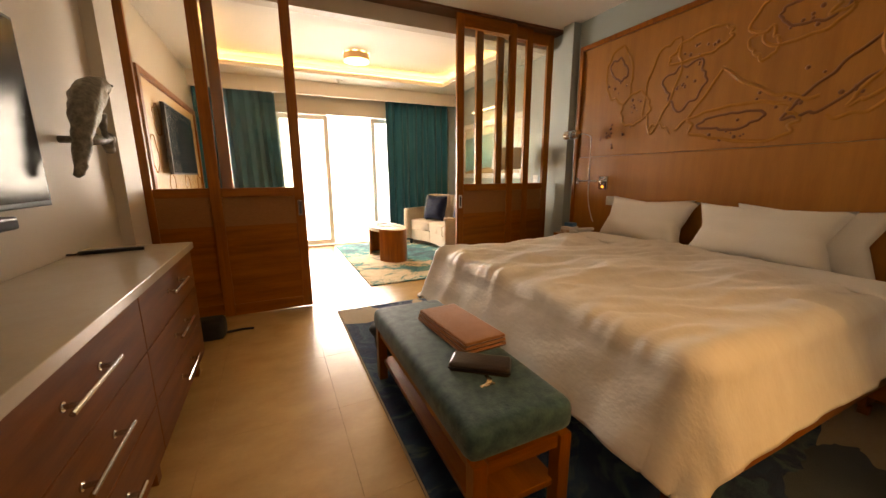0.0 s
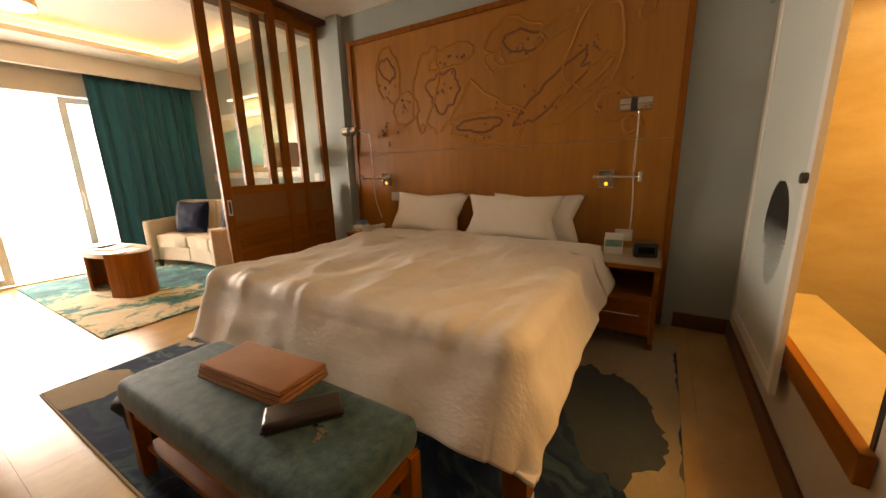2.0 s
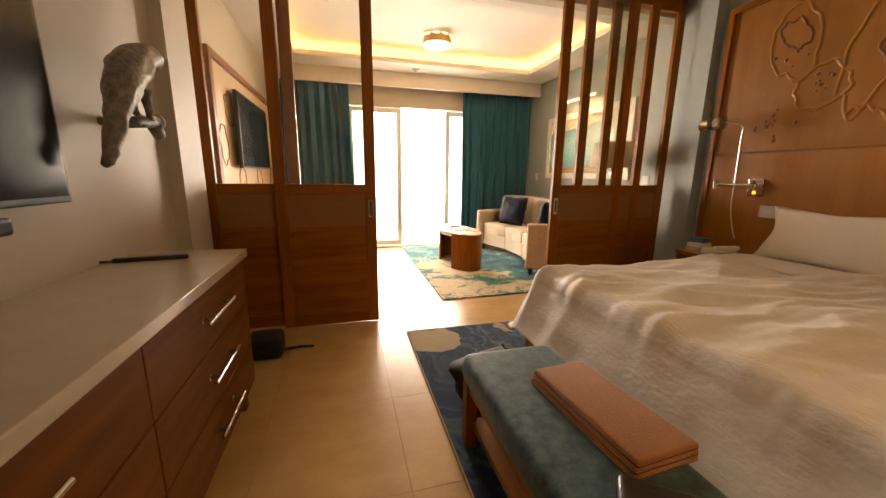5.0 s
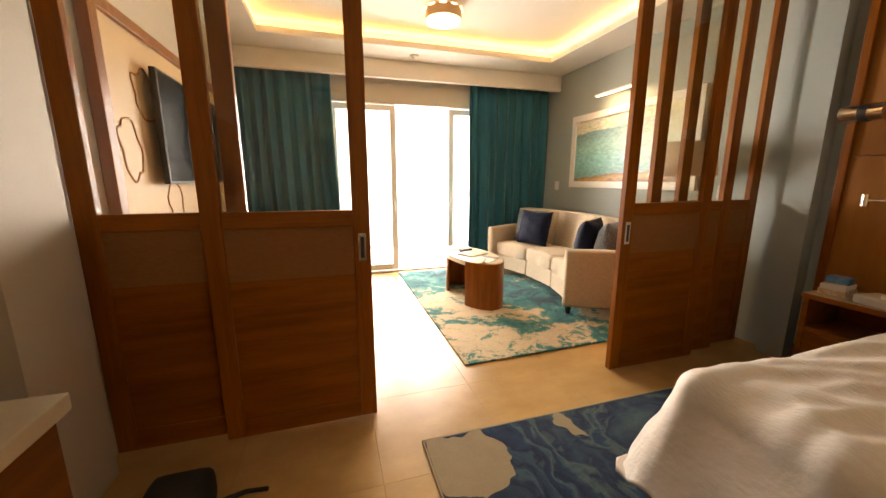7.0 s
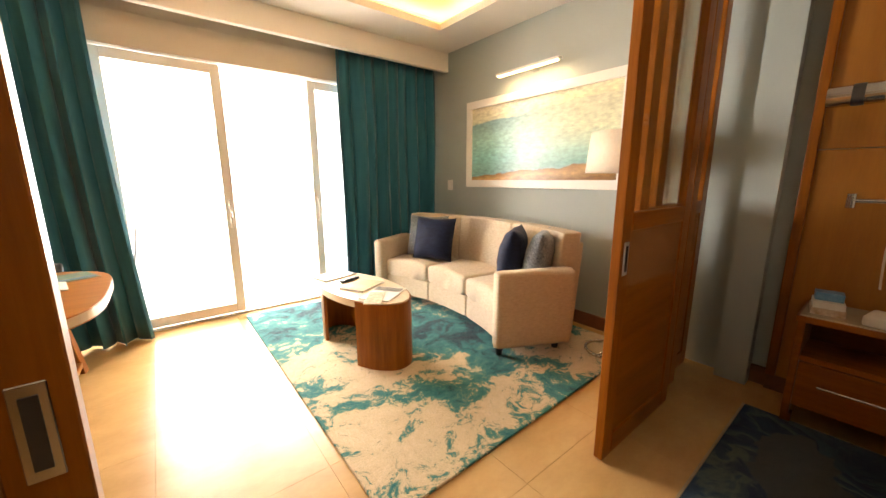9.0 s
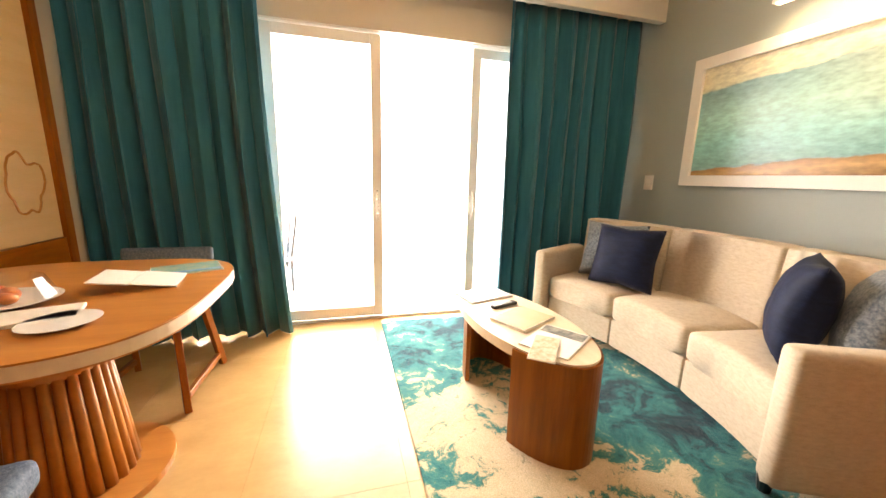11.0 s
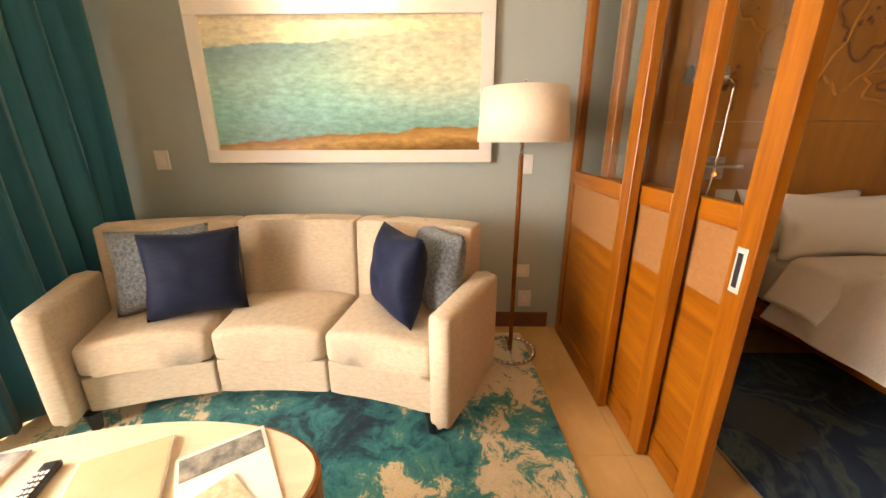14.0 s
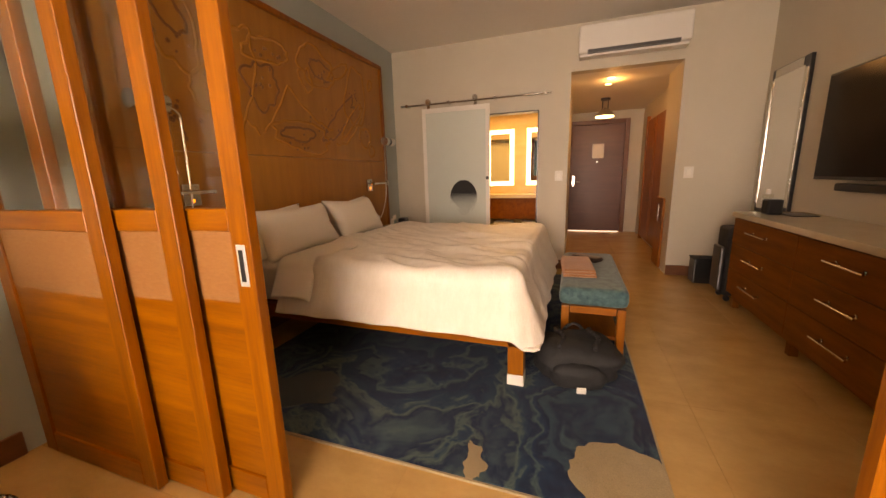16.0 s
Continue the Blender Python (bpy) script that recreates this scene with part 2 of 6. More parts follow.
WOOD_A, WOOD_B = (0.19, 0.050, 0.003), (0.36, 0.112, 0.008)
M = {
    "paint": material("cream_wall_paint", (0.55, 0.49, 0.39), 0.6, other=(0.59, 0.53, 0.43), scale=1.2, bump=0.06, bump_scale=180, fine=0.03),
    "sage": material("sage_wall_paint", (0.36, 0.41, 0.38), 0.6, other=(0.40, 0.44, 0.41), scale=1.2, bump=0.06, bump_scale=180, fine=0.03),
    "white": material("white_ceiling_paint", (0.78, 0.74, 0.67), 0.75, other=(0.82, 0.78, 0.71), scale=1.0, fine=0.03),
    "trim": material("white_lacquer", (0.80, 0.77, 0.71), 0.35, scale=2, fine=0.03),
    "tile": material("travertine", (0.47, 0.280, 0.108), 0.25, other=(0.60, 0.380, 0.160), scale=3.2, stretch=(1, 1.6, 1), fine=0.05, bump_scale=40, piece=0.03, coords="World"),
    "grout": material("sand_grout", (0.47, 0.30, 0.13), 0.8, scale=20),
    "wood": material("teak", WOOD_A, 0.36, other=WOOD_B, scale=2.6, stretch=(9, 9, 0.7), bump=0.08, bump_scale=30, fine=0.1, piece=0.05, spec=0.3),
    "wood_h": material("teak_along", WOOD_A, 0.34, other=WOOD_B, scale=2.6, stretch=(9, 0.7, 9), bump=0.08, bump_scale=30, fine=0.1, piece=0.05, spec=0.3),
    "wood_x": material("teak_across", WOOD_A, 0.34, other=WOOD_B, scale=2.6, stretch=(0.7, 9, 9), bump=0.08, bump_scale=30, fine=0.1, piece=0.05, spec=0.3),
    "walnut": material("dark_walnut", (0.130, 0.036, 0.003), 0.5, other=(0.22, 0.068, 0.007), scale=2.4, stretch=(8, 0.8, 8), bump=0.07, bump_scale=28, fine=0.12, spec=0.15),
    "baseboard": material("dark_base_wood", (0.13, 0.045, 0.018), 0.35, other=(0.18, 0.065, 0.026), scale=3, stretch=(4, 4, 6), fine=0.1),
    "board": material("carved_teak_veneer", (0.33, 0.122, 0.015), 0.42, other=(0.43, 0.175, 0.026), scale=2.2, stretch=(5, 5, 0.5), bump=0.05, bump_scale=26, fine=0.08),
    # tan that paints the highlight along the headboard's carved edges
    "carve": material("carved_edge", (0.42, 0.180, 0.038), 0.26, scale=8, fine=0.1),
    # dark brown that paints groove shade onto raised outlines and dots
    "carve_shade": material("groove_shade", (0.19, 0.068, 0.014), 0.5, scale=8, fine=0.1),
    "door": material("dark_door_wood", (0.10, 0.030, 0.015), 0.4, other=(0.15, 0.048, 0.024), scale=2.4, stretch=(0.7, 8, 9), fine=0.12),
    "weave": material("tan_woven_insert", (0.27, 0.108, 0.030), 0.75, other=(0.32, 0.138, 0.042), scale=40, stretch=(1, 1, 4), bump=0.4, bump_scale=220, fine=0.2),
    "teal": material("teal_curtain_cloth", (0.014, 0.105, 0.155), 0.8, other=(0.024, 0.155, 0.215), scale=3, stretch=(6, 6, 0.4), bump=0.15, bump_scale=300, fine=0.12, spec=0.2, sheen=0.2),
    "bench": material("teal_jacquard", (0.008, 0.045, 0.060), 0.65, other=(0.075, 0.155, 0.155), scale=22, bump=0.3, bump_scale=120, fine=0.25, spec=0.25, sheen=0.25),
    "sofa": material("oatmeal_weave", (0.50, 0.40, 0.29), 0.85, other=(0.62, 0.52, 0.39), scale=34, stretch=(1, 1, 2.5), bump=0.5, bump_scale=240, fine=0.18, spec=0.2, sheen=0.15),
    "linen": material("white_linen", (0.82, 0.77, 0.69), 0.75, other=(0.83, 0.78, 0.70), scale=3, bump=0.12, bump_scale=140, fine=0.04, spec=0.25, sheen=0.1),
    "duvet": material("ivory_damask", (0.80, 0.73, 0.64), 0.5, other=(0.86, 0.80, 0.72), scale=9, stretch=(2.4, 0.8, 1), bump=0.5, bump_scale=46, fine=0.05, spec=0.35, sheen=0.1),
    "navy": material("navy_velvet", (0.003, 0.006, 0.022), 0.65, other=(0.006, 0.013, 0.045), scale=12, stretch=(1, 1, 3), bump=0.4, bump_scale=40, fine=0.3, spec=0.2, sheen=0.03),
    "speckle": material("grey_blue_bouclé".replace("é", "e"), (0.06, 0.09, 0.13), 0.8, other=(0.30, 0.33, 0.35), scale=70, bump=0.7, bump_scale=110, fine=0.4, sheen=0.2),
    "denim": material("blue_chair_cloth", (0.05, 0.085, 0.13), 0.8, other=(0.16, 0.20, 0.25), scale=90, bump=0.5, bump_scale=160, fine=0.3),
    "towel": material("rust_towel", (0.36, 0.145, 0.055), 0.95, other=(0.43, 0.18, 0.07), scale=14, bump=0.9, bump_scale=220, fine=0.15, spec=0.1, sheen=0.4),
    "chrome": material("brushed_chrome", (0.62, 0.60, 0.56), 0.18, 1.0, scale=30, fine=0.05),
    "dark_metal": material("dark_metal", (0.09, 0.09, 0.09), 0.35, 0.8, scale=20, fine=0.1),
    "black": material("black_plastic", (0.012, 0.012, 0.013), 0.32, scale=8, fine=0.1),
    "black_cloth": material("black_nylon", (0.008, 0.008, 0.009), 0.75, other=(0.016, 0.016, 0.018), scale=20, bump=0.6, bump_scale=120, fine=0.3),
    "leather": material("dark_brown_leather", (0.022, 0.012, 0.009), 0.28, other=(0.035, 0.02, 0.014), scale=12, bump=0.3, bump_scale=90),
    "screen": material("dark_glass_screen", (0.006, 0.006, 0.007), 0.2, scale=2, fine=0.0, spec=0.12),
    "stone": material("cream_quartz", (0.52, 0.43, 0.31), 0.18, other=(0.58, 0.49, 0.36), scale=5, fine=0.04),
    "cream_top": material("cream_oak_top", (0.66, 0.53, 0.36), 0.3, other=(0.74, 0.62, 0.45), scale=3, stretch=(9, 1, 9), fine=0.05),
    "desk": material("honey_teak", (0.43, 0.160, 0.032), 0.28, other=(0.55, 0.23, 0.055), scale=2.2, stretch=(1, 8, 8), bump=0.04, bump_scale=25, fine=0.08),
    "paper": material("white_paper", (0.80, 0.76, 0.68), 0.6, scale=10, fine=0.03),
    "kraft": material("tan_folder", (0.52, 0.35, 0.18), 0.6, other=(0.57, 0.41, 0.24), scale=6, fine=0.05),
    "blue_print": material("blue_print", (0.02, 0.18, 0.42), 0.35, other=(0.25, 0.45, 0.60), scale=14, fine=0.1),
    "dark_print": material("dark_print", (0.04, 0.05, 0.06), 0.35, other=(0.45, 0.42, 0.34), scale=26, fine=0.1),
    "teal_print": material("teal_print", (0.02, 0.30, 0.33), 0.35, other=(0.45, 0.40, 0.22), scale=22, fine=0.1),
    "tan_print": material("tan_print", (0.50, 0.30, 0.14), 0.5, other=(0.76, 0.66, 0.50), scale=30, fine=0.1),
    "shade": material("linen_lampshade", (0.74, 0.64, 0.50), 0.8, other=(0.80, 0.71, 0.58), scale=50, bump=0.3, bump_scale=200, fine=0.05),
    "statue": material("silver_grey_resin", (0.10, 0.088, 0.066), 0.42, 0.2, other=(0.30, 0.27, 0.21), scale=38, bump=0.9, bump_scale=60, fine=0.3),
    "ac": material("white_plastic", (0.74, 0.71, 0.66), 0.4, scale=2, fine=0.02),
    "marble": material("honey_marble", (0.46, 0.34, 0.16), 0.25, other=(0.58, 0.46, 0.26), scale=2.2, stretch=(1, 1, 2.4), fine=0.06),
    "fruit": material("red_fruit", (0.45, 0.05, 0.03), 0.4, other=(0.65, 0.25, 0.06), scale=18),
    "concrete": material("pale_balcony_stone", (0.62, 0.60, 0.56), 0.7, scale=4, fine=0.08),
    "frosted": material("frosted_mint_glass", (0.58, 0.63, 0.57), 0.3, other=(0.61, 0.66, 0.60), scale=1.5, fine=0.02),
    "rugA": rug_material("navy_pool_rug", ((0.20, (0.002, 0.008, 0.034)), (0.35, (0.004, 0.020, 0.068)), (0.375, (0.045, 0.095, 0.115)), (0.40, (0.003, 0.013, 0.050)), (0.44, (0.026, 0.068, 0.095)), (0.455, (0.003, 0.011, 0.045)), (0.49, (0.006, 0.030, 0.078)), (0.51, (0.06, 0.11, 0.115)), (0.53, (0.003, 0.015, 0.055)), (0.57, (0.010, 0.042, 0.085)), (0.585, (0.08, 0.125, 0.12)), (0.61, (0.004, 0.017, 0.058)), (0.67, (0.055, 0.105, 0.12)), (0.74, (0.16, 0.15, 0.11))), 0.85, 1.5, detail=7, rough=0.6),
    "rugA_cream": rug_material("cream_pool_pile", ((0.3, (0.32, 0.24, 0.14)), (0.7, (0.42, 0.33, 0.20))), 2.0, 0.4),
    "rugA_grey": rug_material("slate_pool_pile", ((0.3, (0.038, 0.050, 0.055)), (0.7, (0.07, 0.082, 0.085))), 2.0, 0.4),
    "rugB": rug_material("teal_cream_rug", ((0.27, (0.003, 0.018, 0.034)), (0.345, (0.004, 0.045, 0.06)), (0.42, (0.012, 0.16, 0.17)), (0.475, (0.05, 0.22, 0.19)), (0.492, (0.22, 0.28, 0.19)), (0.505, (0.60, 0.48, 0.30)), (0.62, (0.68, 0.56, 0.38)), (0.655, (0.30, 0.26, 0.16)), (0.68, (0.05, 0.14, 0.13)), (0.71, (0.60, 0.48, 0.32))), 2.3, 0.35, detail=12, rough=0.78),
    "cove": glowing("cove_strip_glow", (1.0, 0.66, 0.28), 15.0),
    "bulb": glowing("warm_lamp_glow", (1.0, 0.78, 0.46), 9.0),
    "mirror_glow": glowing("lit_mirror_rim", (1.0, 0.86, 0.6), 5.0),
    "haze": glowing("bright_sky_glare", (0.96, 0.98, 1.0), 3.2),
    "amber": glowing("amber_pilot_glow", (1.0, 0.30, 0.03), 4.0),
    "doorgap": glowing("light_under_door", (1.0, 0.9, 0.75), 1.5),
    "glass": glass_material("clear_pane"),
    "smoke": glass_material("faint_smoke_pane", (0.95, 0.95, 0.92), 0.0),
}


def drift(mat, pools):
    """Gathers a rug's colours: each pool (x, y, radius, push) shifts the pattern's value around its centre."""
    t = mat.node_tree
    ramp = next(n for n in t.nodes if n.type == "VALTORGB")
    value = ramp.inputs[0].links[0].from_socket
    tc = next(n for n in t.nodes if n.type == "TEX_COORD")
    for x, y, r, push in pools:
        d = t.nodes.new("ShaderNodeVectorMath")
        d.operation = "DISTANCE"
        d.inputs[1].default_value = (x, y, 0.014)
        t.links.new(tc.outputs["Object"], d.inputs[0])
        mr = t.nodes.new("ShaderNodeMapRange")
        mr.interpolation_type = "SMOOTHSTEP"
        mr.inputs["From Min"].default_value, mr.inputs["From Max"].default_value = 0.0, r
        mr.inputs["To Min"].default_value, mr.inputs["To Max"].default_value = push, 0.0
        t.links.new(d.outputs["Value"], mr.inputs["Value"])
        add = t.nodes.new("ShaderNodeMath")
        t.links.new(value, add.inputs[0])
        t.links.new(mr.outputs["Result"], add.inputs[1])
        value = add.outputs[0]
    t.links.new(value, ramp.inputs[0])


drift(M["rugB"], ((1.00, 6.00, 1.0, -0.13), (1.75, 5.45, 0.7, -0.15), (2.0, 4.75, 0.55, -0.14), (1.45, 4.30, 0.45, -0.08), (0.95, 4.10, 0.7, 0.06), (2.5, 4.0, 0.6, 0.05), (1.15, 4.75, 0.45, 0.09), (0.95, 5.35, 0.3, 0.10)))
M["field"] = material("pale_oak_field", (0.60, 0.39, 0.17), 0.5, other=(0.66, 0.45, 0.22), scale=3, stretch=(6, 0.7, 6), fine=0.06)
M["satin"] = material("satin_steel", (0.72, 0.72, 0.70), 0.4, 0.5, scale=20, fine=0.05)
M["mirror"] = material("silvered_mirror", (0.82, 0.82, 0.80), 0.02, 1.0, scale=1, fine=0.0)


def picture_material():
    """Sea and shore print: pale sky, turquoise water, ochre rocks, by height in the picture."""
    mat = bpy.data.materials.new("sea_print")
    mat.use_nodes = True
    t = mat.node_tree
    p = t.nodes["Principled BSDF"]
    p.inputs["Roughness"].default_value = 0.28
    tc = t.nodes.new("ShaderNodeTexCoord")
    sep = t.nodes.new("ShaderNodeSeparateXYZ")
    t.links.new(tc.outputs["Object"], sep.inputs[0])
    n = t.nodes.new("ShaderNodeTexNoise")
    n.inputs["Scale"].default_value, n.inputs["Detail"].default_value = 5, 8
    mp = t.nodes.new("ShaderNodeMapping")
    mp.inputs["Scale"].default_value = (1, 0.9, 2.3)
    t.links.new(tc.outputs["Object"], mp.inputs[0])
    t.links.new(mp.outputs[0], n.inputs["Vector"])
    a = t.nodes.new("ShaderNodeMath")
    a.operation = "MULTIPLY_ADD"
    a.inputs[1].default_value = 0.08
    t.links.new(n.outputs["Fac"], a.inputs[0])
    tilt = t.nodes.new("ShaderNodeMath")
    tilt.operation = "MULTIPLY_ADD"
    tilt.inputs[1].default_value = 0.06
    t.links.new(sep.outputs["Y"], tilt.inputs[0])
    t.links.new(sep.outputs["Z"], tilt.inputs[2])
    t.links.new(tilt.outputs[0], a.inputs[2])
    ramp = t.nodes.new("ShaderNodeValToRGB")
    els = ramp.color_ramp.elements
    stops = ((0.10, (0.20, 0.10, 0.03)), (0.16, (0.52, 0.31, 0.11)), (0.205, (0.36, 0.19, 0.06)), (0.212, (0.20, 0.40, 0.36)), (0.36, (0.24, 0.56, 0.52)), (0.56, (0.33, 0.60, 0.53)), (0.73, (0.20, 0.36, 0.38)), (0.742, (0.66, 0.67, 0.50)), (0.88, (0.74, 0.68, 0.50)))
    while len(els) < len(stops):
        els.new(0.5)
    for e, (at, c) in zip(els, stops):
        e.position, e.color = at, (*c, 1)
    t.links.new(a.outputs[0], ramp.inputs[0])
    n3 = t.nodes.new("ShaderNodeTexNoise")
    n3.inputs["Scale"].default_value, n3.inputs["Detail"].default_value = 20, 8
    t.links.new(mp.outputs[0], n3.inputs["Vector"])
    m3 = t.nodes.new("ShaderNodeMath")
    m3.operation = "MULTIPLY_ADD"
    m3.inputs[1].default_value, m3.inputs[2].default_value = 1.1, 0.47
    t.links.new(n3.outputs["Fac"], m3.inputs[0])
    hsv = t.nodes.new("ShaderNodeHueSaturation")
    t.links.new(m3.outputs[0], hsv.inputs["Value"])
    # the low sun's pale gold side of the photograph, above the rocks
    gold = t.nodes.new("ShaderNodeMapRange")
    gold.interpolation_type = "SMOOTHSTEP"
    for key, v in (("From Min", 0.35), ("From Max", -0.75), ("To Min", 0.0), ("To Max", 0.72)):
        gold.inputs[key].default_value = v
    t.links.new(sep.outputs["Y"], gold.inputs["Value"])
    above = t.nodes.new("ShaderNodeMapRange")
    above.inputs["From Min"].default_value, above.inputs["From Max"].default_value = 0.24, 0.50
    t.links.new(a.outputs[0], above.inputs["Value"])
    both = t.nodes.new("ShaderNodeMath")
    both.operation = "MULTIPLY"
    t.links.new(gold.outputs["Result"], both.inputs[0])
    t.links.new(above.outputs["Result"], both.inputs[1])
    mix = t.nodes.new("ShaderNodeMixRGB")
    mix.inputs[2].default_value = (0.76, 0.68, 0.44, 1)
    t.links.new(both.outputs[0], mix.inputs[0])
    t.links.new(ramp.outputs[0], mix.inputs[1])
    t.links.new(mix.outputs[0], hsv.inputs["Color"])
    t.links.new(hsv.outputs[0], p.inputs["Base Color"])
    return mat


M["sea"] = picture_material()

# ---- builders ----


def block(bm, x0, x1, y0, y1, z0, z1, bev=0.0, seg=2, m=None):
    """Adds a box, its edges rounded by bev."""
    vs = [bm.verts.new((x, y, z)) for x in (x0, x1) for y in (y0, y1) for z in (z0, z1)]
    fs = [bm.faces.new([vs[i] for i in f]) for f in ((0, 1, 3, 2), (4, 6, 7, 5), (0, 4, 5, 1), (2, 3, 7, 6), (0, 2, 6, 4), (1, 5, 7, 3))]
    if m is not None:
        bmesh.ops.transform(bm, matrix=m, verts=vs)
    if bev:
        edges = list({e for f in fs for e in f.edges})
        bmesh.ops.bevel(bm, geom=edges, offset=bev, segments=seg, affect="EDGES", profile=0.6)
    return bm


def box(x0, x1, y0, y1, z0, z1, bev=0.0, seg=2):
    return block(bmesh.new(), x0, x1, y0, y1, z0, z1, bev, seg)


def rod(bm, a, b, r, seg=12, r2=None):
    """Adds a round bar from a to b."""
    a, b = Vector(a), Vector(b)
    d = b - a
    m = Matrix.Translation((a + b) / 2) @ d.to_track_quat("Z", "Y").to_matrix().to_4x4()
    bmesh.ops.create_cone(bm, cap_ends=True, segments=seg, radius1=r, radius2=r if r2 is None else r2, depth=d.length, matrix=m)
    return bm


def ball(bm, at, r, scale=(1, 1, 1), u=16, v=10):
    bmesh.ops.create_uvsphere(bm, u_segments=u, v_segments=v, radius=r, matrix=Matrix.Translation(at) @ Matrix.Diagonal((*scale, 1)))
    return bm


def prism(points, z0, z1, bev=0.0, seg=2):
    """A slab with the outline points, from z0 to z1."""
    bm = bmesh.new()
    lo = [bm.verts.new((x, y, z0)) for x, y in points]
    hi = [bm.verts.new((x, y, z1)) for x, y in points]
    n = len(points)
    top, bot = bm.faces.new(hi), bm.faces.new(lo[::-1])
    for i in range(n):
        bm.faces.new((lo[i], lo[(i + 1) % n], hi[(i + 1) % n], hi[i]))
    if bev:
        bmesh.ops.bevel(bm, geom=list(top.edges) + list(bot.edges), offset=bev, segments=seg, affect="EDGES")
    return bm


def mesh(name, bm, mat, smooth=False):
    bmesh.ops.recalc_face_normals(bm, faces=bm.faces)
    data = bpy.data.meshes.new(name)
    bm.to_mesh(data)
    bm.free()
    data.materials.append(mat)
    if smooth:
        for f in data.polygons:
            f.use_smooth = True
    return data


def part(name, bm, mat, parent, label="", smooth=False):
    ob = new(name, mesh(name, bm, mat, smooth))
    ob.parent = parent
    return tagged(ob, label)


def thing(name, x, y, z, label, category, group="", rz=0):
    ob = new(name)
    ob.matrix_basis = pose(x, y, z, 0, 0, rz)
    return tagged(ob, label, category, group)


def single(name, bm, mat, label, category, group="", at=(0, 0, 0), rz=0, smooth=False):
    ob = new(name, mesh(name, bm, mat, smooth))
    ob.matrix_basis = pose(*at, 0, 0, rz)
    return tagged(ob, label, category, group)


def setting(name, bm, mat, label, smooth=False):
    return tagged(new(name, mesh(name, bm, mat, smooth)), label, "", "", "structure")


def auto_smooth(ob, levels=0):
    if levels:
        m = ob.modifiers.new("round", "SUBSURF")
        m.levels = m.render_levels = levels
    for f in ob.data.polygons:
        f.use_smooth = True
    return ob

# ---- the large structure ----
XL, XR, YB, YW, ZC, ZL = -1.15, 2.97, -0.345, 6.50, 2.81, 2.65

setting("floor", box(XL - 0.2, XR + 0.2, -3.75, YW + 0.1, -0.2, -0.012), M["grout"], "sand coloured bed under the travertine floor tiles")

wall = box(XR, XR + 0.15, YB - 0.15, YW + 0.15, -0.1, 2.95)
setting("wall_east", wall, M["sage"], "sage green painted wall behind bed and sofa")
setting("pilaster_1", box(XR - 0.10, XR, 3.20, 3.36, 0, ZC), M["sage"], "sage green wall pier beside the sliding partition")
setting("wall_west", box(XL - 0.15, XL, YB - 0.15, YW + 0.15, -0.1, 2.95), M["paint"], "cream painted wall behind dresser and television")
setting("pilaster_2", box(XL, XL + 0.07, 3.02, 3.36, 0, ZC), M["paint"], "cream painted wall pier beside the sliding partition")
bm = bmesh.new()
block(bm, XL, -0.415, YB - 0.15, YB, -0.1, ZC + 0.1)
block(bm, -0.415, 0.70, YB - 0.15, YB, 2.32, ZC + 0.1)
block(bm, 0.70, 1.045, YB - 0.15, YB, -0.1, ZC + 0.1)
block(bm, 1.045, 2.45, YB - 0.15, YB, -0.1, 0.47)
block(bm, 1.045, 2.45, YB - 0.15, YB, 1.945, ZC + 0.1)
block(bm, 2.45, XR, YB - 0.15, YB, -0.1, ZC + 0.1)
setting("wall_south", bm, M["paint"], "cream painted wall with hall opening and bathroom window")
bm = bmesh.new()
block(bm, XL, -0.9, YW, YW + 0.15, -0.1, 2.95)
block(bm, -0.9, 2.55, YW, YW + 0.15, 2.24, 2.95)
block(bm, 2.55, XR, YW, YW + 0.15, -0.1, 2.95)
setting("wall_north", bm, M["paint"], "cream painted window wall with the balcony doors")
setting("ceiling_bedroom", box(XL, XR, YB, 3.62, ZC, ZC + 0.12), M["white"], "plain white bedroom ceiling")
setting("header_1", box(XL, XR, 3.62, 3.74, ZL, ZC + 0.12), M["paint"], "cream painted beam over the sliding partition")
bm = bmesh.new()
CX0, CX1, CY0, CY1 = -0.72, 2.50, 3.90, 5.75
block(bm, XL, CX0, 3.74, YW, ZL, ZL + 0.06)
block(bm, CX1, XR, 3.74, YW, ZL, ZL + 0.06)
block(bm, CX0, CX1, 3.74, CY0, ZL, ZL + 0.06)
block(bm, CX0, CX1, CY1, YW, ZL, ZL + 0.06)
block(bm, XL, XR, 3.74, YW, ZL + 0.17, ZL + 0.27)
for x0, x1, y0, y1 in ((CX0 - 0.22, CX0 - 0.18, CY0 - 0.2, CY1 + 0.2), (CX1 + 0.18, CX1 + 0.22, CY0 - 0.1, CY1 + 0.2), (CX0 - 0.2, CX1 + 0.2, CY1 + 0.18, CY1 + 0.22), (CX0 - 0.2, CX1 + 0.2, 3.741, 3.78)):
    block(bm, x0, x1, y0, y1, ZL + 0.06, ZL + 0.17)
setting("ceiling_living", bm, M["white"], "white tray ceiling with a lit recess")
bm = bmesh.new()
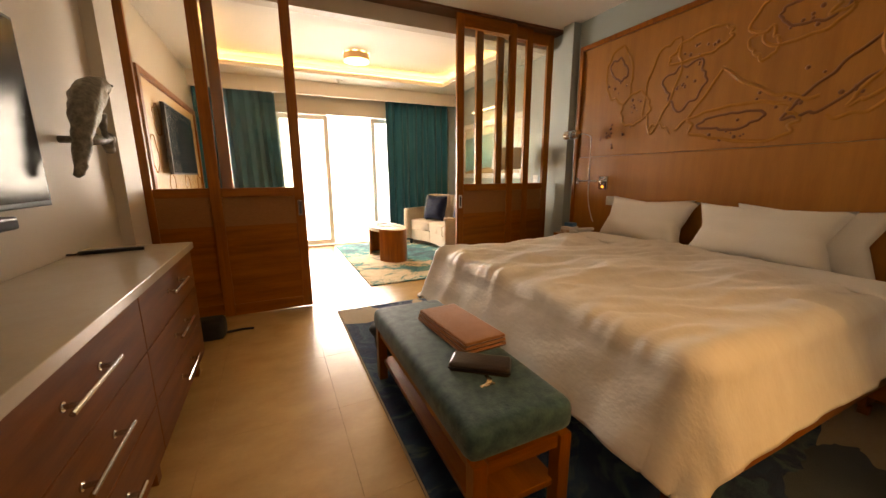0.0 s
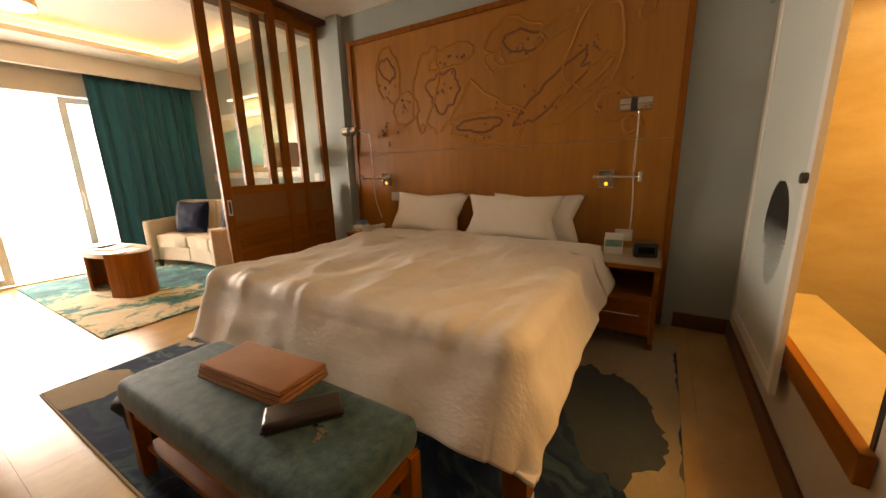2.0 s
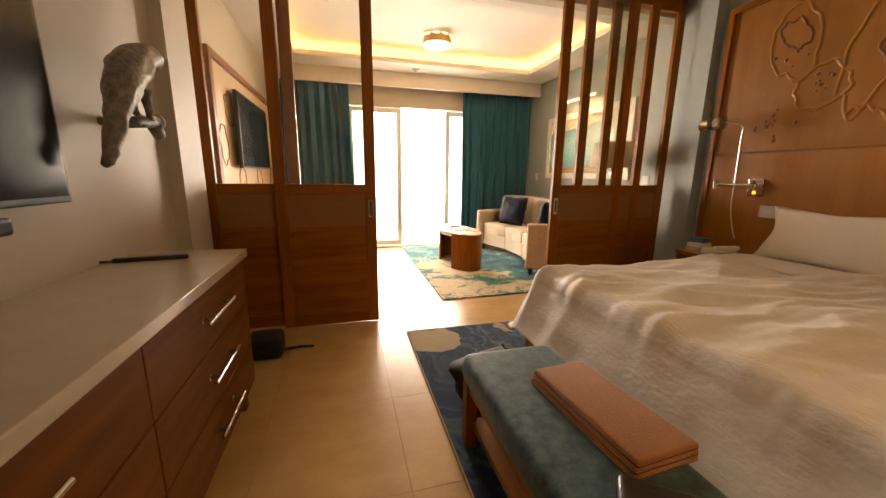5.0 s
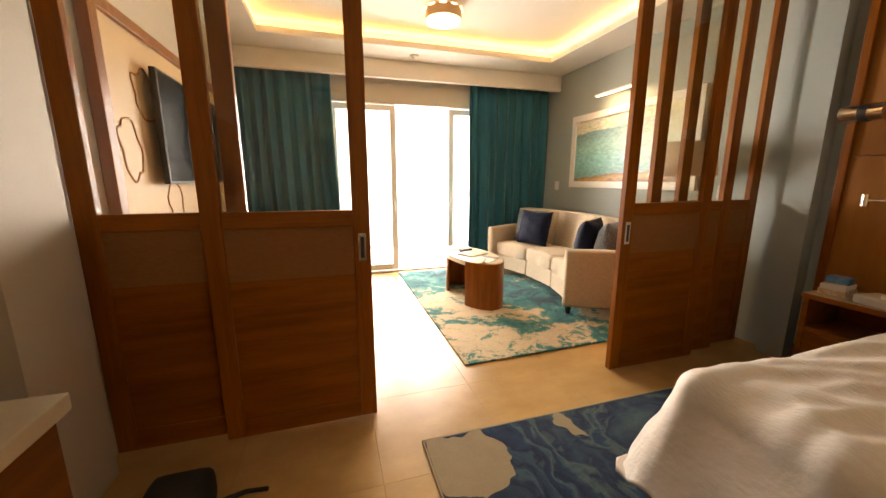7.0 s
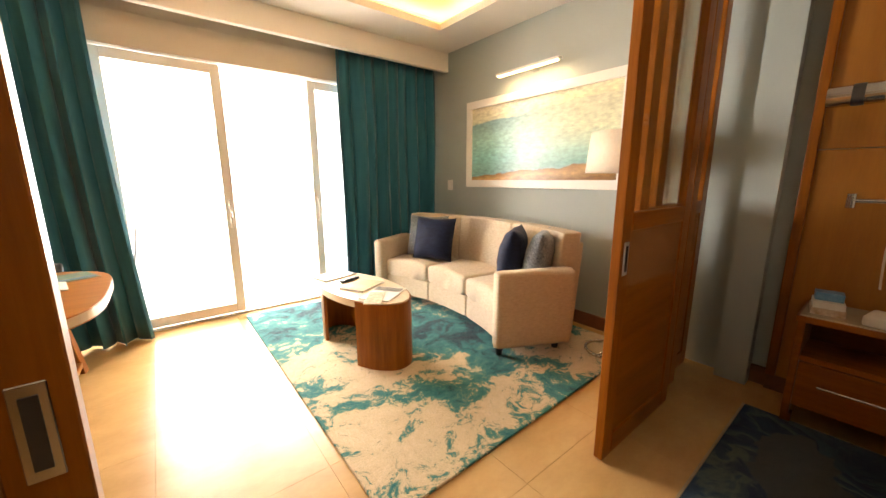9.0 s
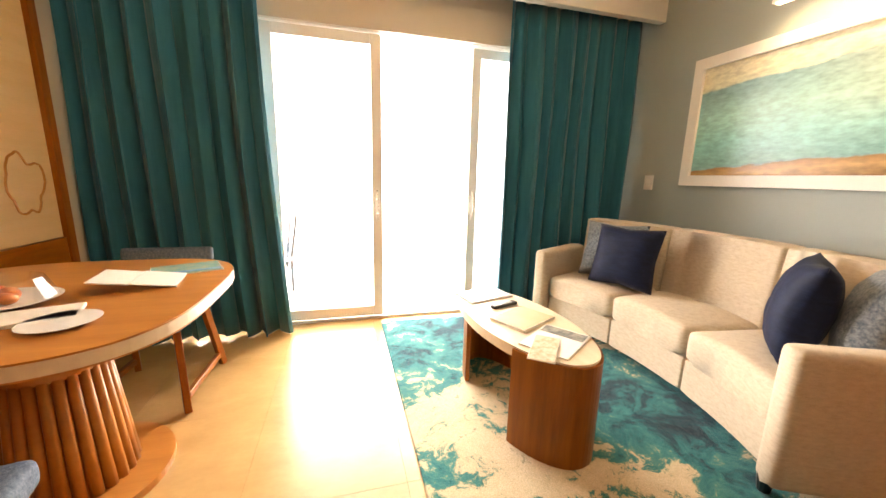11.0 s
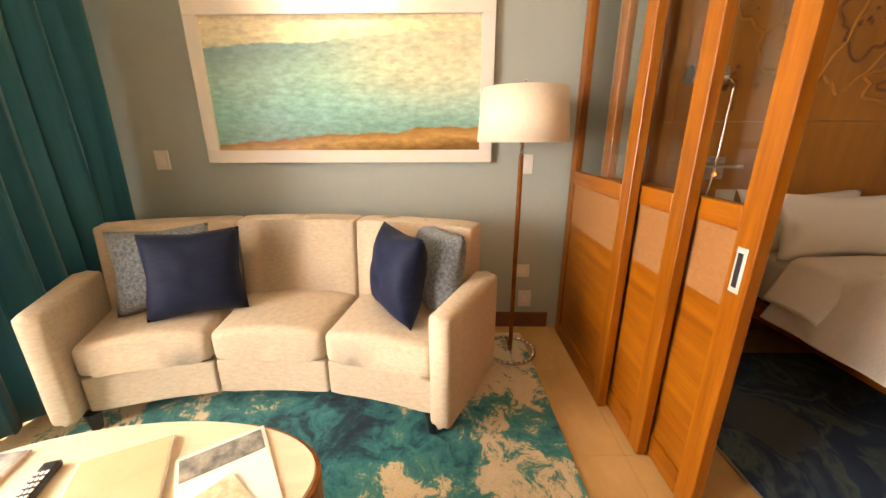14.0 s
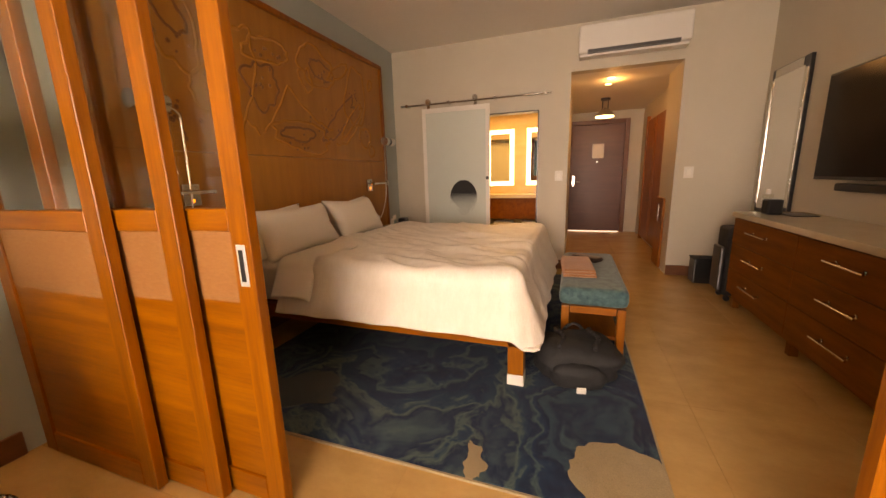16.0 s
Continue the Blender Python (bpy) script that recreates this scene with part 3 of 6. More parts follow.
for x0, x1, y0, y1 in ((CX0 - 0.14, CX0 - 0.10, CY0 - 0.04, CY1 + 0.14), (CX1 + 0.10, CX1 + 0.14, CY0 - 0.04, CY1 + 0.14), (CX0 - 0.1, CX1 + 0.1, CY1 + 0.10, CY1 + 0.14), (CX0 - 0.1, CX1 + 0.1, CY0 - 0.07, CY0 - 0.04)):
    block(bm, x0, x1, y0, y1, ZL + 0.07, ZL + 0.09)
setting("cove_light", bm, M["cove"], "warm strip light hidden in the ceiling recess")
setting("pelmet", box(XL, XR, 6.20, 6.26, 2.45, ZL, 0.004), M["white"], "white boxed pelmet above the curtains")

bm = bmesh.new()
for x0, x1, y0, y1 in ((XR - 0.018, XR, 3.62, 6.48), (XR - 0.018, XR, YB, 0.0), (XR - 0.018, XR, 3.08, 3.2), (XL, XL + 0.018, YB, 3.02), (XL, XL + 0.018, 3.62, 6.48), (XL + 0.02, -0.415, YB, YB + 0.018), (0.70, XR - 0.02, YB, YB + 0.018)):
    block(bm, x0, x1, y0, y1, 0.0, 0.115, 0.004, 1)
setting("baseboard", bm, M["baseboard"], "dark stained wooden baseboard along the walls")

# hall
setting("wall_hall_east", box(0.70, 0.85, -3.6, YB - 0.152, -0.1, 2.5), M["paint"], "cream painted hall wall")
setting("wall_hall_west", box(-0.72, -0.57, -3.6, -1.0, -0.1, 2.5), M["paint"], "cream painted hall wall by the closet")
setting("wall_hall_return", box(-0.57, -0.415, -1.0, YB - 0.152, -0.1, 2.5), M["paint"], "cream painted hall wall end")
setting("wall_hall_end", box(-0.72, 0.85, -3.75, -3.6, -0.1, 2.5), M["paint"], "cream painted wall around the entry door")
setting("ceiling_hall", box(-0.72, 0.85, -3.75, YB - 0.152, 2.32, 2.45), M["white"], "lower white hall ceiling")

door = thing("door_1", 0.2, -3.52, 0, "dark brown wooden entry door, closed", "door")
tagged(door, kind="structure")
part("door_leaf", box(-0.46, 0.50, -0.04, 0.0, 0.02, 2.08, 0.004), M["door"], door)
bm = bmesh.new()
block(bm, -0.54, -0.462, -0.08, 0.02, 0, 2.16, 0.004)
block(bm, 0.502, 0.56, -0.08, 0.02, 0, 2.16, 0.004)
block(bm, -0.46, 0.50, -0.08, 0.02, 2.084, 2.16, 0.004)
part("door_frame", bm, M["baseboard"], door)
part("lock_plate", box(0.40, 0.455, 0.002, 0.02, 0.92, 1.12, 0.004), M["chrome"], door, "brushed chrome lock plate")
bm = rod(bmesh.new(), (0.43, 0.02, 1.0), (0.43, 0.06, 1.0), 0.01)
rod(bm, (0.43, 0.055, 1.0), (0.31, 0.055, 1.0), 0.009)
part("door_handle", bm, M["chrome"], door)
part("notice", box(-0.11, 0.10, 0.002, 0.006, 1.45, 1.72), M["paper"], door, "white evacuation notice card")
part("peephole", rod(bmesh.new(), (0.0, 0, 1.38), (0.0, 0.012, 1.38), 0.014), M["chrome"], door)
part("light_gap", box(-0.45, 0.49, -0.03, 0.004, 0.002, 0.018), M["doorgap"], door, "bright gap under the door")

closet = thing("hall_closet", -0.57, -2.1, 0, "teak hall closet with sliding doors", "closet")
for i in range(2):
    d = part("closet_door", box(0.002, 0.045, -0.75 + i * 0.76, -0.02 + i * 0.76, 0.06, 2.0, 0.004), M["wood"], closet)
    part("recessed_panel", box(0.046, 0.052, -0.67 + i * 0.76, -0.10 + i * 0.76, 0.2, 1.9, 0.002), M["wood"], d)
for y0 in (-0.80, 0.755):
    part("closet_post", box(0.0, 0.06, y0, y0 + 0.045, 0, 2.08, 0.003), M["wood"], closet)
mini = thing("low_cabinet", -0.415, -0.78, 0, "narrow teak cabinet door in the hall wall", "cabinet")
part("cabinet_door", box(0.002, 0.03, -0.18, 0.18, 0.02, 0.86, 0.004), M["wood"], mini)
part("handle", rod(bmesh.new(), (0.05, 0.1, 0.58), (0.05, 0.1, 0.78), 0.01), M["chrome"], mini)

pend = thing("hall_pendant", 0.2, -2.2, 2.32, "small hall ceiling lamp with a metal shade, lit", "lamp")
bm = rod(bmesh.new(), (0, 0, 0), (0, 0, -0.03), 0.07)
rod(bm, (-0.04, 0, -0.02), (-0.04, 0, -0.16), 0.008)
rod(bm, (0.04, 0, -0.02), (0.04, 0, -0.16), 0.008)
part("stem", bm, M["dark_metal"], pend)
part("shade", rod(bmesh.new(), (0, 0, -0.27), (0, 0, -0.15), 0.15, 24, 0.05), M["chrome"], pend)
part("diffuser", rod(bmesh.new(), (0, 0, -0.285), (0, 0, -0.272), 0.135, 24), M["bulb"], pend)
for y in (-0.8, -1.15):
    dl = thing("downlight", 0.25, y, 2.318, "small round recessed ceiling light, lit", "downlight", "hall downlights")
    part("ring", rod(bmesh.new(), (0, 0, 0), (0, 0, -0.008), 0.05, 20), M["trim"], dl)
    part("lens", rod(bmesh.new(), (0, 0, -0.008), (0, 0, -0.012), 0.035, 16), M["bulb"], dl)

# bathroom seen through its inner window
setting("wall_bath_back", box(0.85, 3.1, -2.35, -2.2, -0.1, 2.5), M["marble"], "honey marble bathroom wall")
setting("wall_bath_side", box(2.95, 3.1, -2.2, YB - 0.152, -0.1, 2.5), M["marble"], "honey marble bathroom side wall")
setting("ceiling_bath", box(0.85, 3.1, -2.35, YB - 0.152, 2.32, 2.45), M["white"], "white bathroom ceiling")
setting("floor_bath", box(0.85, 3.1, -2.35, YB - 0.152, -0.1, 0.0), M["marble"], "honey marble bathroom floor")
setting("wall_bath_west", box(0.852, 0.88, -2.2, YB - 0.152, 0, 2.32), M["marble"], "honey marble bathroom wall beside the hall")
setting("window_sill", box(1.02, 2.47, YB + 0.002, YB + 0.035, 0.43, 0.522, 0.004), M["wood_x"], "dark teak lip under the bathroom window")
setting("window_ledge", box(1.046, 2.449, YB - 0.26, YB, 0.472, 0.514), M["marble"], "honey marble ledge inside the bathroom window")
bm = bmesh.new()
block(bm, 1.047, 1.062, YB - 0.15, YB + 0.004, 0.52, 1.943)
block(bm, 1.062, 2.45, YB - 0.15, YB + 0.004, 1.928, 1.943)
setting("trim_bath_window", bm, M["dark_metal"], "thin dark metal lining of the bathroom window")
for x in (1.16, 1.86):
    mir = thing("lit_mirror", x, -2.2, 1.0, "tall vanity mirror with a glowing rim", "mirror", "vanity mirrors")
    part("rim", box(-0.24, 0.24, 0.002, 0.02, 0.0, 0.95, 0.004), M["mirror_glow"], mir)
    part("glass", box(-0.17, 0.17, 0.021, 0.027, 0.07, 0.88), M["mirror"], mir)
van = thing("vanity", 1.9, -1.95, 0, "dark wood bathroom vanity with cream stone top", "vanity")
part("top", box(-1.0, 1.03, -0.24, 0.2, 0.80, 0.86, 0.005), M["stone"], van)
part("body", box(-0.98, 1.0, -0.22, 0.17, 0.45, 0.798, 0.004), M["walnut"], van)
part("shelf", box(-0.98, 1.0, -0.22, 0.17, 0.20, 0.24, 0.004), M["walnut"], van)
for i, x in enumerate((1.28, 1.75, 2.2)):
    single("towel_stack", box(-0.16, 0.16, -0.14, 0.14, 0, 0.15, 0.03, 3), M["linen"], "folded white bath towels on the vanity shelf", "towel", "bath towels", (x, -1.95, 0.242), smooth=True)

panel = thing("sliding_glass_panel", 2.09, YB + 0.05, 0.30, "frosted mint glass sliding panel with a shell print", "sliding panel")
part("frame", block(block(block(box(-0.45, -0.40, -0.012, 0.012, 0, 1.76, 0.003), 0.40, 0.45, -0.012, 0.012, 0, 1.76, 0.003), -0.40, 0.40, -0.012, 0.012, 0, 0.06, 0.003), -0.40, 0.40, -0.012, 0.012, 1.70, 1.76, 0.003), M["trim"], panel)
part("pane", box(-0.40, 0.40, -0.006, 0.006, 0.06, 1.70), M["frosted"], panel)
bm = bmesh.new()
for k in range(64):
    f = k / 63
    w = 0.185 * math.sqrt(max(0.0, 1 - (2 * f - 1) ** 2)) * (1.0 if f > 0.5 else 0.86 + 0.14 * f * 2)
    th = 0.0038 if f > 0.62 else 0.0003 + 0.0030 * (f / 0.62) ** 2
    if w > 0.01:
        cut = 0.25 * w * (f < 0.5) * math.sin(k * 2.3)
        block(bm, -0.10 - w + max(0, cut), -0.10 + w - max(0, -cut) - 0.3 * w * (f < 0.35), 0.0065, 0.0075, 0.37 + 0.47 * f - th, 0.37 + 0.47 * f + th)
part("shell_print", bm, M["black"], panel, "black and grey shell motif")
part("pull", rod(bmesh.new(), (-0.425, 0.012, 0.86), (-0.425, 0.03, 0.86), 0.02), M["dark_metal"], panel)
rail = thing("barn_door_rail", 1.87, YB + 0.055, 2.115, "brushed steel sliding rail with rollers above the panel", "rail")
part("bar", rod(bmesh.new(), (-0.97, 0, 0), (0.97, 0, 0), 0.013), M["chrome"], rail)
for x in (-0.9, -0.3, 0.3, 0.88):
    part("bracket", rod(bmesh.new(), (x, -0.055, 0), (x, 0.02, 0), 0.02), M["chrome"], rail)
for x in (-0.05, 0.58):
    part("hanger", block(rod(bmesh.new(), (x, -0.02, 0.03), (x, 0.02, 0.03), 0.032, 20), x - 0.018, x + 0.018, -0.018, -0.006, -0.09, 0.03), M["chrome"], rail)

# ---- sliding partition ----
setting("track_1", box(XL, XR, 3.425, 3.60, ZC - 0.022, ZC), M["baseboard"], "dark wooden ceiling track of the sliding partition")


def partition_panel(x0, x1, y, lead, side):
    """A framed sliding leaf with glass above, a woven band and a wooden base."""
    leaf = thing("sliding_door", x0, y, 0.008, "teak sliding partition door, glazed above with a woven band", "sliding door", "sliding partition doors")
    w, s, h, d = x1 - x0, 0.082, 2.775, 0.02
    for a in (0, w - s):
        part("stile", box(a, a + s, -d, d, 0, h, 0.003, 1), M["wood"], leaf)
    for z0, z1 in ((h - 0.12, h), (1.035, 1.11), (0.0, 0.10)):
        part("rail", box(s, w - s, -d, d, z0, z1, 0.003, 1), M["wood_x"], leaf)
    pane = part("pane", box(s, w - s, -0.003, 0.003, 1.11, h - 0.12), M["smoke"], leaf)
    pane.visible_shadow = False
    part("woven_band", box(s, w - s, -0.012, 0.012, 0.79, 1.035), M["weave"], leaf, "tan woven band")
    part("lower_panel", box(s, w - s, -0.010, 0.010, 0.10, 0.79), M["wood_x"], leaf)
    if lead:
        hx = s / 2 if side > 0 else w - s / 2
        for f in ((-1, 1) if side > 0 else (-1,)):
            pl = part("pull_plate", box(hx - 0.019, hx + 0.019, min(f * d, f * (d + 0.004)), max(f * d, f * (d + 0.004)), 0.855, 0.995, 0.0015, 1), M["satin"] if side > 0 else M["chrome"], leaf, "satin chrome flush pull")
            part("recess", box(hx - 0.009, hx + 0.009, min(f * (d + 0.004), f * (d + 0.0055)), max(f * (d + 0.004), f * (d + 0.0055)), 0.872, 0.978), M["dark_metal"], pl)
    return leaf


partition_panel(1.59, 2.31, 3.455, True, 1)
partition_panel(1.845, 2.565, 3.505, False, 1)
partition_panel(2.135, 2.90, 3.555, False, 1)
partition_panel(-0.675, 0.049, 3.455, True, -1)
partition_panel(-1.14, -0.50, 3.505, False, -1)

# ---- balcony doors ----


def glass_leaf(x0, x1, y, handle, label):
    leaf = thing("balcony_door", x0, y, 0.03, label, "sliding door", "balcony doors")
    w, s, h = x1 - x0, 0.075, 2.17
    bm = bmesh.new()
    block(bm, 0, s, -0.022, 0.022, 0, h, 0.004, 1)
    block(bm, w - s, w, -0.022, 0.022, 0, h, 0.004, 1)
    block(bm, s, w - s, -0.022, 0.022, 0, 0.085, 0.004, 1)
    block(bm, s, w - s, -0.022, 0.022, h - 0.075, h, 0.004, 1)
    part("frame", bm, M["trim"], leaf)
    pane = part("pane", box(s, w - s, -0.004, 0.004, 0.085, h - 0.075), M["glass"], leaf)
    pane.visible_shadow = False
    if handle is not None:
        bm = bmesh.new()
        pts = [(handle, -0.022 - 0.05 * math.sin(math.pi * k / 8), 0.80 + 0.03 * k) for k in range(9)]
        for a, b in zip(pts, pts[1:]):
            rod(bm, a, b, 0.009, 8)
        part("handle", bm, M["trim"], leaf, smooth=True)
    return leaf


glass_leaf(-0.88, -0.06, 6.56, None, "white framed balcony glass panel, mostly behind the curtain")
glass_leaf(-0.10, 0.72, 6.525, 0.78, "white framed sliding balcony glass door, closed")
glass_leaf(1.455, 2.53, 6.56, 0.035, "white framed sliding balcony glass door, slid open")
bm = bmesh.new()
block(bm, -0.9, 2.55, YW - 0.005, YW + 0.13, 2.205, 2.24)
block(bm, -0.9, 2.55, YW + 0.005, YW + 0.12, 0.0, 0.022)
setting("window_1", bm, M["trim"], "white metal head and floor track of the balcony doors")
setting("blind_box", box(-0.9, 2.55, 6.462, 6.498, 2.21, 2.45, 0.004), M["paint"], "cream painted band above the balcony doors")

# balcony
setting("backdrop", box(-9, 11, 10.2, 10.3, -4, 7), M["haze"], "plain white glare of the bright sky outside")
setting("ground", box(-60, 60, 8.65, 120, -4.2, -4.0), M["concrete"], "pale ground far below the balcony")
setting("balcony_floor", box(-2.6, 3.6, YW + 0.15, 8.6, -0.2, -0.02), M["concrete"], "pale stone balcony floor")
setting("balcony_ceiling", box(-2.6, 3.6, YW + 0.15, 8.1, 2.45, 2.6), M["white"], "white balcony ceiling")
setting("balcony_wall", box(2.75, 2.9, YW + 0.15, 8.4, -0.2, 2.45), M["white"], "white balcony side wall")
cup = thing("balcony_cupboard", 2.75, 7.35, 0.9, "teak wall cupboard on the balcony", "cupboard")
part("body", box(-0.16, -0.002, -0.45, 0.45, 0, 1.3, 0.005), M["wood"], cup)
part("door", box(-0.182, -0.162, -0.44, 0.44, 0.01, 1.29, 0.004), M["wood"], cup)
ch = thing("balcony_chair", -0.35, 7.25, -0.02, "wicker balcony chair with a pale blue cushion", "chair")
part("seat", box(-0.28, 0.28, -0.28, 0.28, 0.38, 0.44, 0.02), M["dark_metal"], ch)
part("cushion", box(-0.26, 0.26, -0.26, 0.26, 0.442, 0.52, 0.03, 3), M["denim"], ch)
bm = bmesh.new()
for k in range(13):
    a = math.pi * (-0.15 + 1.3 * k / 12)
    rod(bm, (0.28 * math.cos(a), 0.28 * math.sin(a), 0.42), (0.34 * math.cos(a), 0.34 * math.sin(a), 0.82), 0.008, 6)
part("backrest", bm, M["dark_metal"], ch)
for x, y in ((-0.24, -0.24), (0.24, -0.24), (-0.24, 0.24), (0.24, 0.24)):
    part("leg", rod(bmesh.new(), (x, y, 0.0), (x, y, 0.38), 0.014, 8), M["dark_metal"], ch)

# ---- curtains ----


def curtain(x0, x1, y, folds, seed, flare, label):
    rnd = random.Random(seed)
    nx, nz, top, bot = folds * 12, 14, 2.50, 0.018
    ph = [rnd.uniform(-1.3, 1.3) for _ in range(folds + 2)]
    bm = bmesh.new()
    grid = []
    for j in range(nz + 1):
        v = j / nz
        row = []
        for i in range(nx + 1):
            u = i / nx
            k = u * folds
            p = ph[int(k)] + (ph[int(k) + 1] - ph[int(k)]) * (k - int(k))
            amp = 0.058 * (0.55 + 0.45 * v) * (1 + 0.35 * math.sin(5.1 * u * folds / 3 + seed))
            x = x0 + (x1 - x0) * u + flare * v * v * u + 0.016 * math.sin(2 * math.pi * k * 2 + p)
            yy = y + amp * math.sin(2 * math.pi * k + p) + 0.012 * math.sin(7 * v + 9 * u)
            row.append(bm.verts.new((x, yy, top + (bot - top) * v + 0.012 * math.sin(9 * u + seed) * v)))
        grid.append(row)
    for a, b in zip(grid, grid[1:]):
        for i in range(nx):
            bm.faces.new((a[i], a[i + 1], b[i + 1], b[i]))
    c = thing("curtain", (x0 + x1) / 2, y, 0, label, "curtain", "teal curtains")
    ob = part("cloth", bm, M["teal"], c, smooth=True)
    ob.location = (-(x0 + x1) / 2, -y, 0)
    sol = ob.modifiers.new("thick", "SOLIDIFY")
    sol.thickness = 0.004
    rodm = rod(bmesh.new(), (x0 - (x0 + x1) / 2, 0, 2.515), (x1 - (x0 + x1) / 2, 0, 2.515), 0.012)
    part("curtain_track", rodm, M["trim"], c)


curtain(-1.12, -0.06, 6.355, 8, 3, 0.10, "long teal curtain drawn aside, folds touching the floor")
curtain(1.69, 2.88, 6.355, 9, 8, 0.0, "long teal curtain drawn aside behind the sofa")

# ---- bedroom: carved headboard ----
board = thing("headboard_panel", XR, 1.598, 0.0, "tall teak headboard panel carved with coral and fish outlines", "headboard")
part("upper_veneer", box(-0.035, -0.002, -1.482, 1.482, 1.40, 2.49), M["board"], board)
part("lower_veneer", box(-0.046, -0.002, -1.482, 1.482, 0.10, 1.396, 0.003), M["board"], board)
for y0, y1, z0, z1 in ((-1.526, -1.482, 0.10, 2.535), (1.482, 1.526, 0.10, 2.535), (-1.482, 1.482, 2.49, 2.535)):
    part("moulding", box(-0.062, -0.002, y0, y1, z0, z1, 0.005), M["wood"], board)
part("plinth", box(-0.04, -0.002, -1.526, 1.526, 0.0, 0.10), M["baseboard"], board)


def outline(cy, cz, ry, rz, turn, seed, n=90, wob=0.22):
    """A closed wavy outline on the board."""
    rnd = random.Random(seed)
    k = [(rnd.uniform(0.3, 1) / (1 + 0.35 * h), rnd.uniform(0, 6.28), h) for h in (2, 3, 4, 5, 7, 9, 13)]
    pts = []
    for i in range(n):
        a = 2 * math.pi * i / n
        r = 1 + wob * sum(w * math.sin(h * a + p) for w, p, h in k) / 1.6
        y, z = ry * r * math.cos(a), rz * r * math.sin(a)
        pts.append((cy + y * math.cos(turn) - z * math.sin(turn), cz + y * math.sin(turn) + z * math.cos(turn)))
    return pts


def carve(pts, mat, r, closed=True):
    bm = bmesh.new()
    prev = None
    n = len(pts)
    rings = []
    for i in range(n):
        y, z = pts[i]
        a, b = pts[i - 1] if (closed or i) else pts[i], pts[(i + 1) % n] if (closed or i < n - 1) else pts[i]
        d = Vector((b[0] - a[0], b[1] - a[1]))
        d = d.normalized() if d.length > 1e-6 else Vector((1, 0))
        q = Vector((-d.y, d.x))
        rings.append([bm.verts.new((-0.036 + dx, y + q.x * o, z + q.y * o)) for o, dx in ((-r, 0.0), (-r * 0.5, -r * 0.55), (r * 0.5, -r * 0.55), (r, 0.0))])
    for i in range(n if closed else n - 1):
        a, b = rings[i], rings[(i + 1) % n]
        for k in range(3):
            bm.faces.new((a[k], a[k + 1], b[k + 1], b[k]))
    part("carving", bm, mat, board, "raised outline, a carving's highlight or shade put into its colour", smooth=True)


# Outlines all stand proud; edge highlights and groove shade are in their colours.
HIGHLIGHT, GROOVE_SHADE = M["carve"], M["carve_shade"]
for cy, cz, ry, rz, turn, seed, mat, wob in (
    (1.02, 2.14, 0.15, 0.25, -0.15, 1, HIGHLIGHT, 0.20), (1.03, 2.20, 0.08, 0.11, -0.5, 2, GROOVE_SHADE, 0.3), (0.82, 1.81, 0.15, 0.14, 0.0, 3, HIGHLIGHT, 0.22),
    (0.58, 1.97, 0.13, 0.36, 0.25, 4, HIGHLIGHT, 0.30), (0.38, 1.93, 0.18, 0.15, -0.2, 5, GROOVE_SHADE, 0.40), (0.29, 2.20, 0.23, 0.09, -0.1, 16, HIGHLIGHT, 0.35),
    (-0.30, 2.22, 0.25, 0.17, 0.05, 8, HIGHLIGHT, 0.28), (-0.37, 2.21, 0.16, 0.08, 0.2, 9, GROOVE_SHADE, 0.3), (-0.64, 2.26, 0.20, 0.05, -0.5, 18, HIGHLIGHT, 0.3),
    (-0.05, 1.58, 0.38, 0.12, 0.05, 6, HIGHLIGHT, 0.32), (0.01, 1.60, 0.20, 0.06, -0.05, 7, GROOVE_SHADE, 0.4), (-0.62, 1.80, 0.34, 0.09, -0.65, 10, GROOVE_SHADE, 0.35),
    (-0.84, 1.82, 0.30, 0.05, -0.75, 17, HIGHLIGHT, 0.3), (-0.93, 2.06, 0.20, 0.30, 0.1, 11, HIGHLIGHT, 0.26), (-1.08, 1.66, 0.12, 0.10, 0.3, 12, HIGHLIGHT, 0.35),
    (-1.21, 1.51, 0.06, 0.06, 0.3, 13, HIGHLIGHT, 0.3), (-0.14, 2.08, 0.08, 0.09, 0.0, 15, HIGHLIGHT, 0.4), (-1.25, 2.26, 0.04, 0.06, 0.5, 14, HIGHLIGHT, 0.3)):
    carve(outline(cy, cz, ry, rz, turn, seed, wob=wob), mat, 0.012 if mat is HIGHLIGHT else 0.010)
for y0, z0, y1, z1, bow in ((0.42, 1.58, 0.10, 1.98, -0.08), (0.10, 1.98, -0.48, 1.68, -0.07), (-0.52, 1.56, -1.02, 1.86, -0.12), (0.66, 1.62, 0.46, 1.56, 0.05)):
    line = []
    for k in range(31):
        f = k / 30
        o = bow * math.sin(math.pi * f) + 0.012 * math.sin(f * 19 + y0 * 7)
        line.append((y0 + (y1 - y0) * f - o * (z1 - z0), z0 + (z1 - z0) * f + o))
    carve(line, HIGHLIGHT, 0.012, False)
rnd = random.Random(5)
# Raised dots in the same painted groove shade.
dot = mesh("carved_dot", ball(bmesh.new(), (0, 0, 0), 1.0, (0.45, 1, 1), 8, 5), GROOVE_SHADE, True)
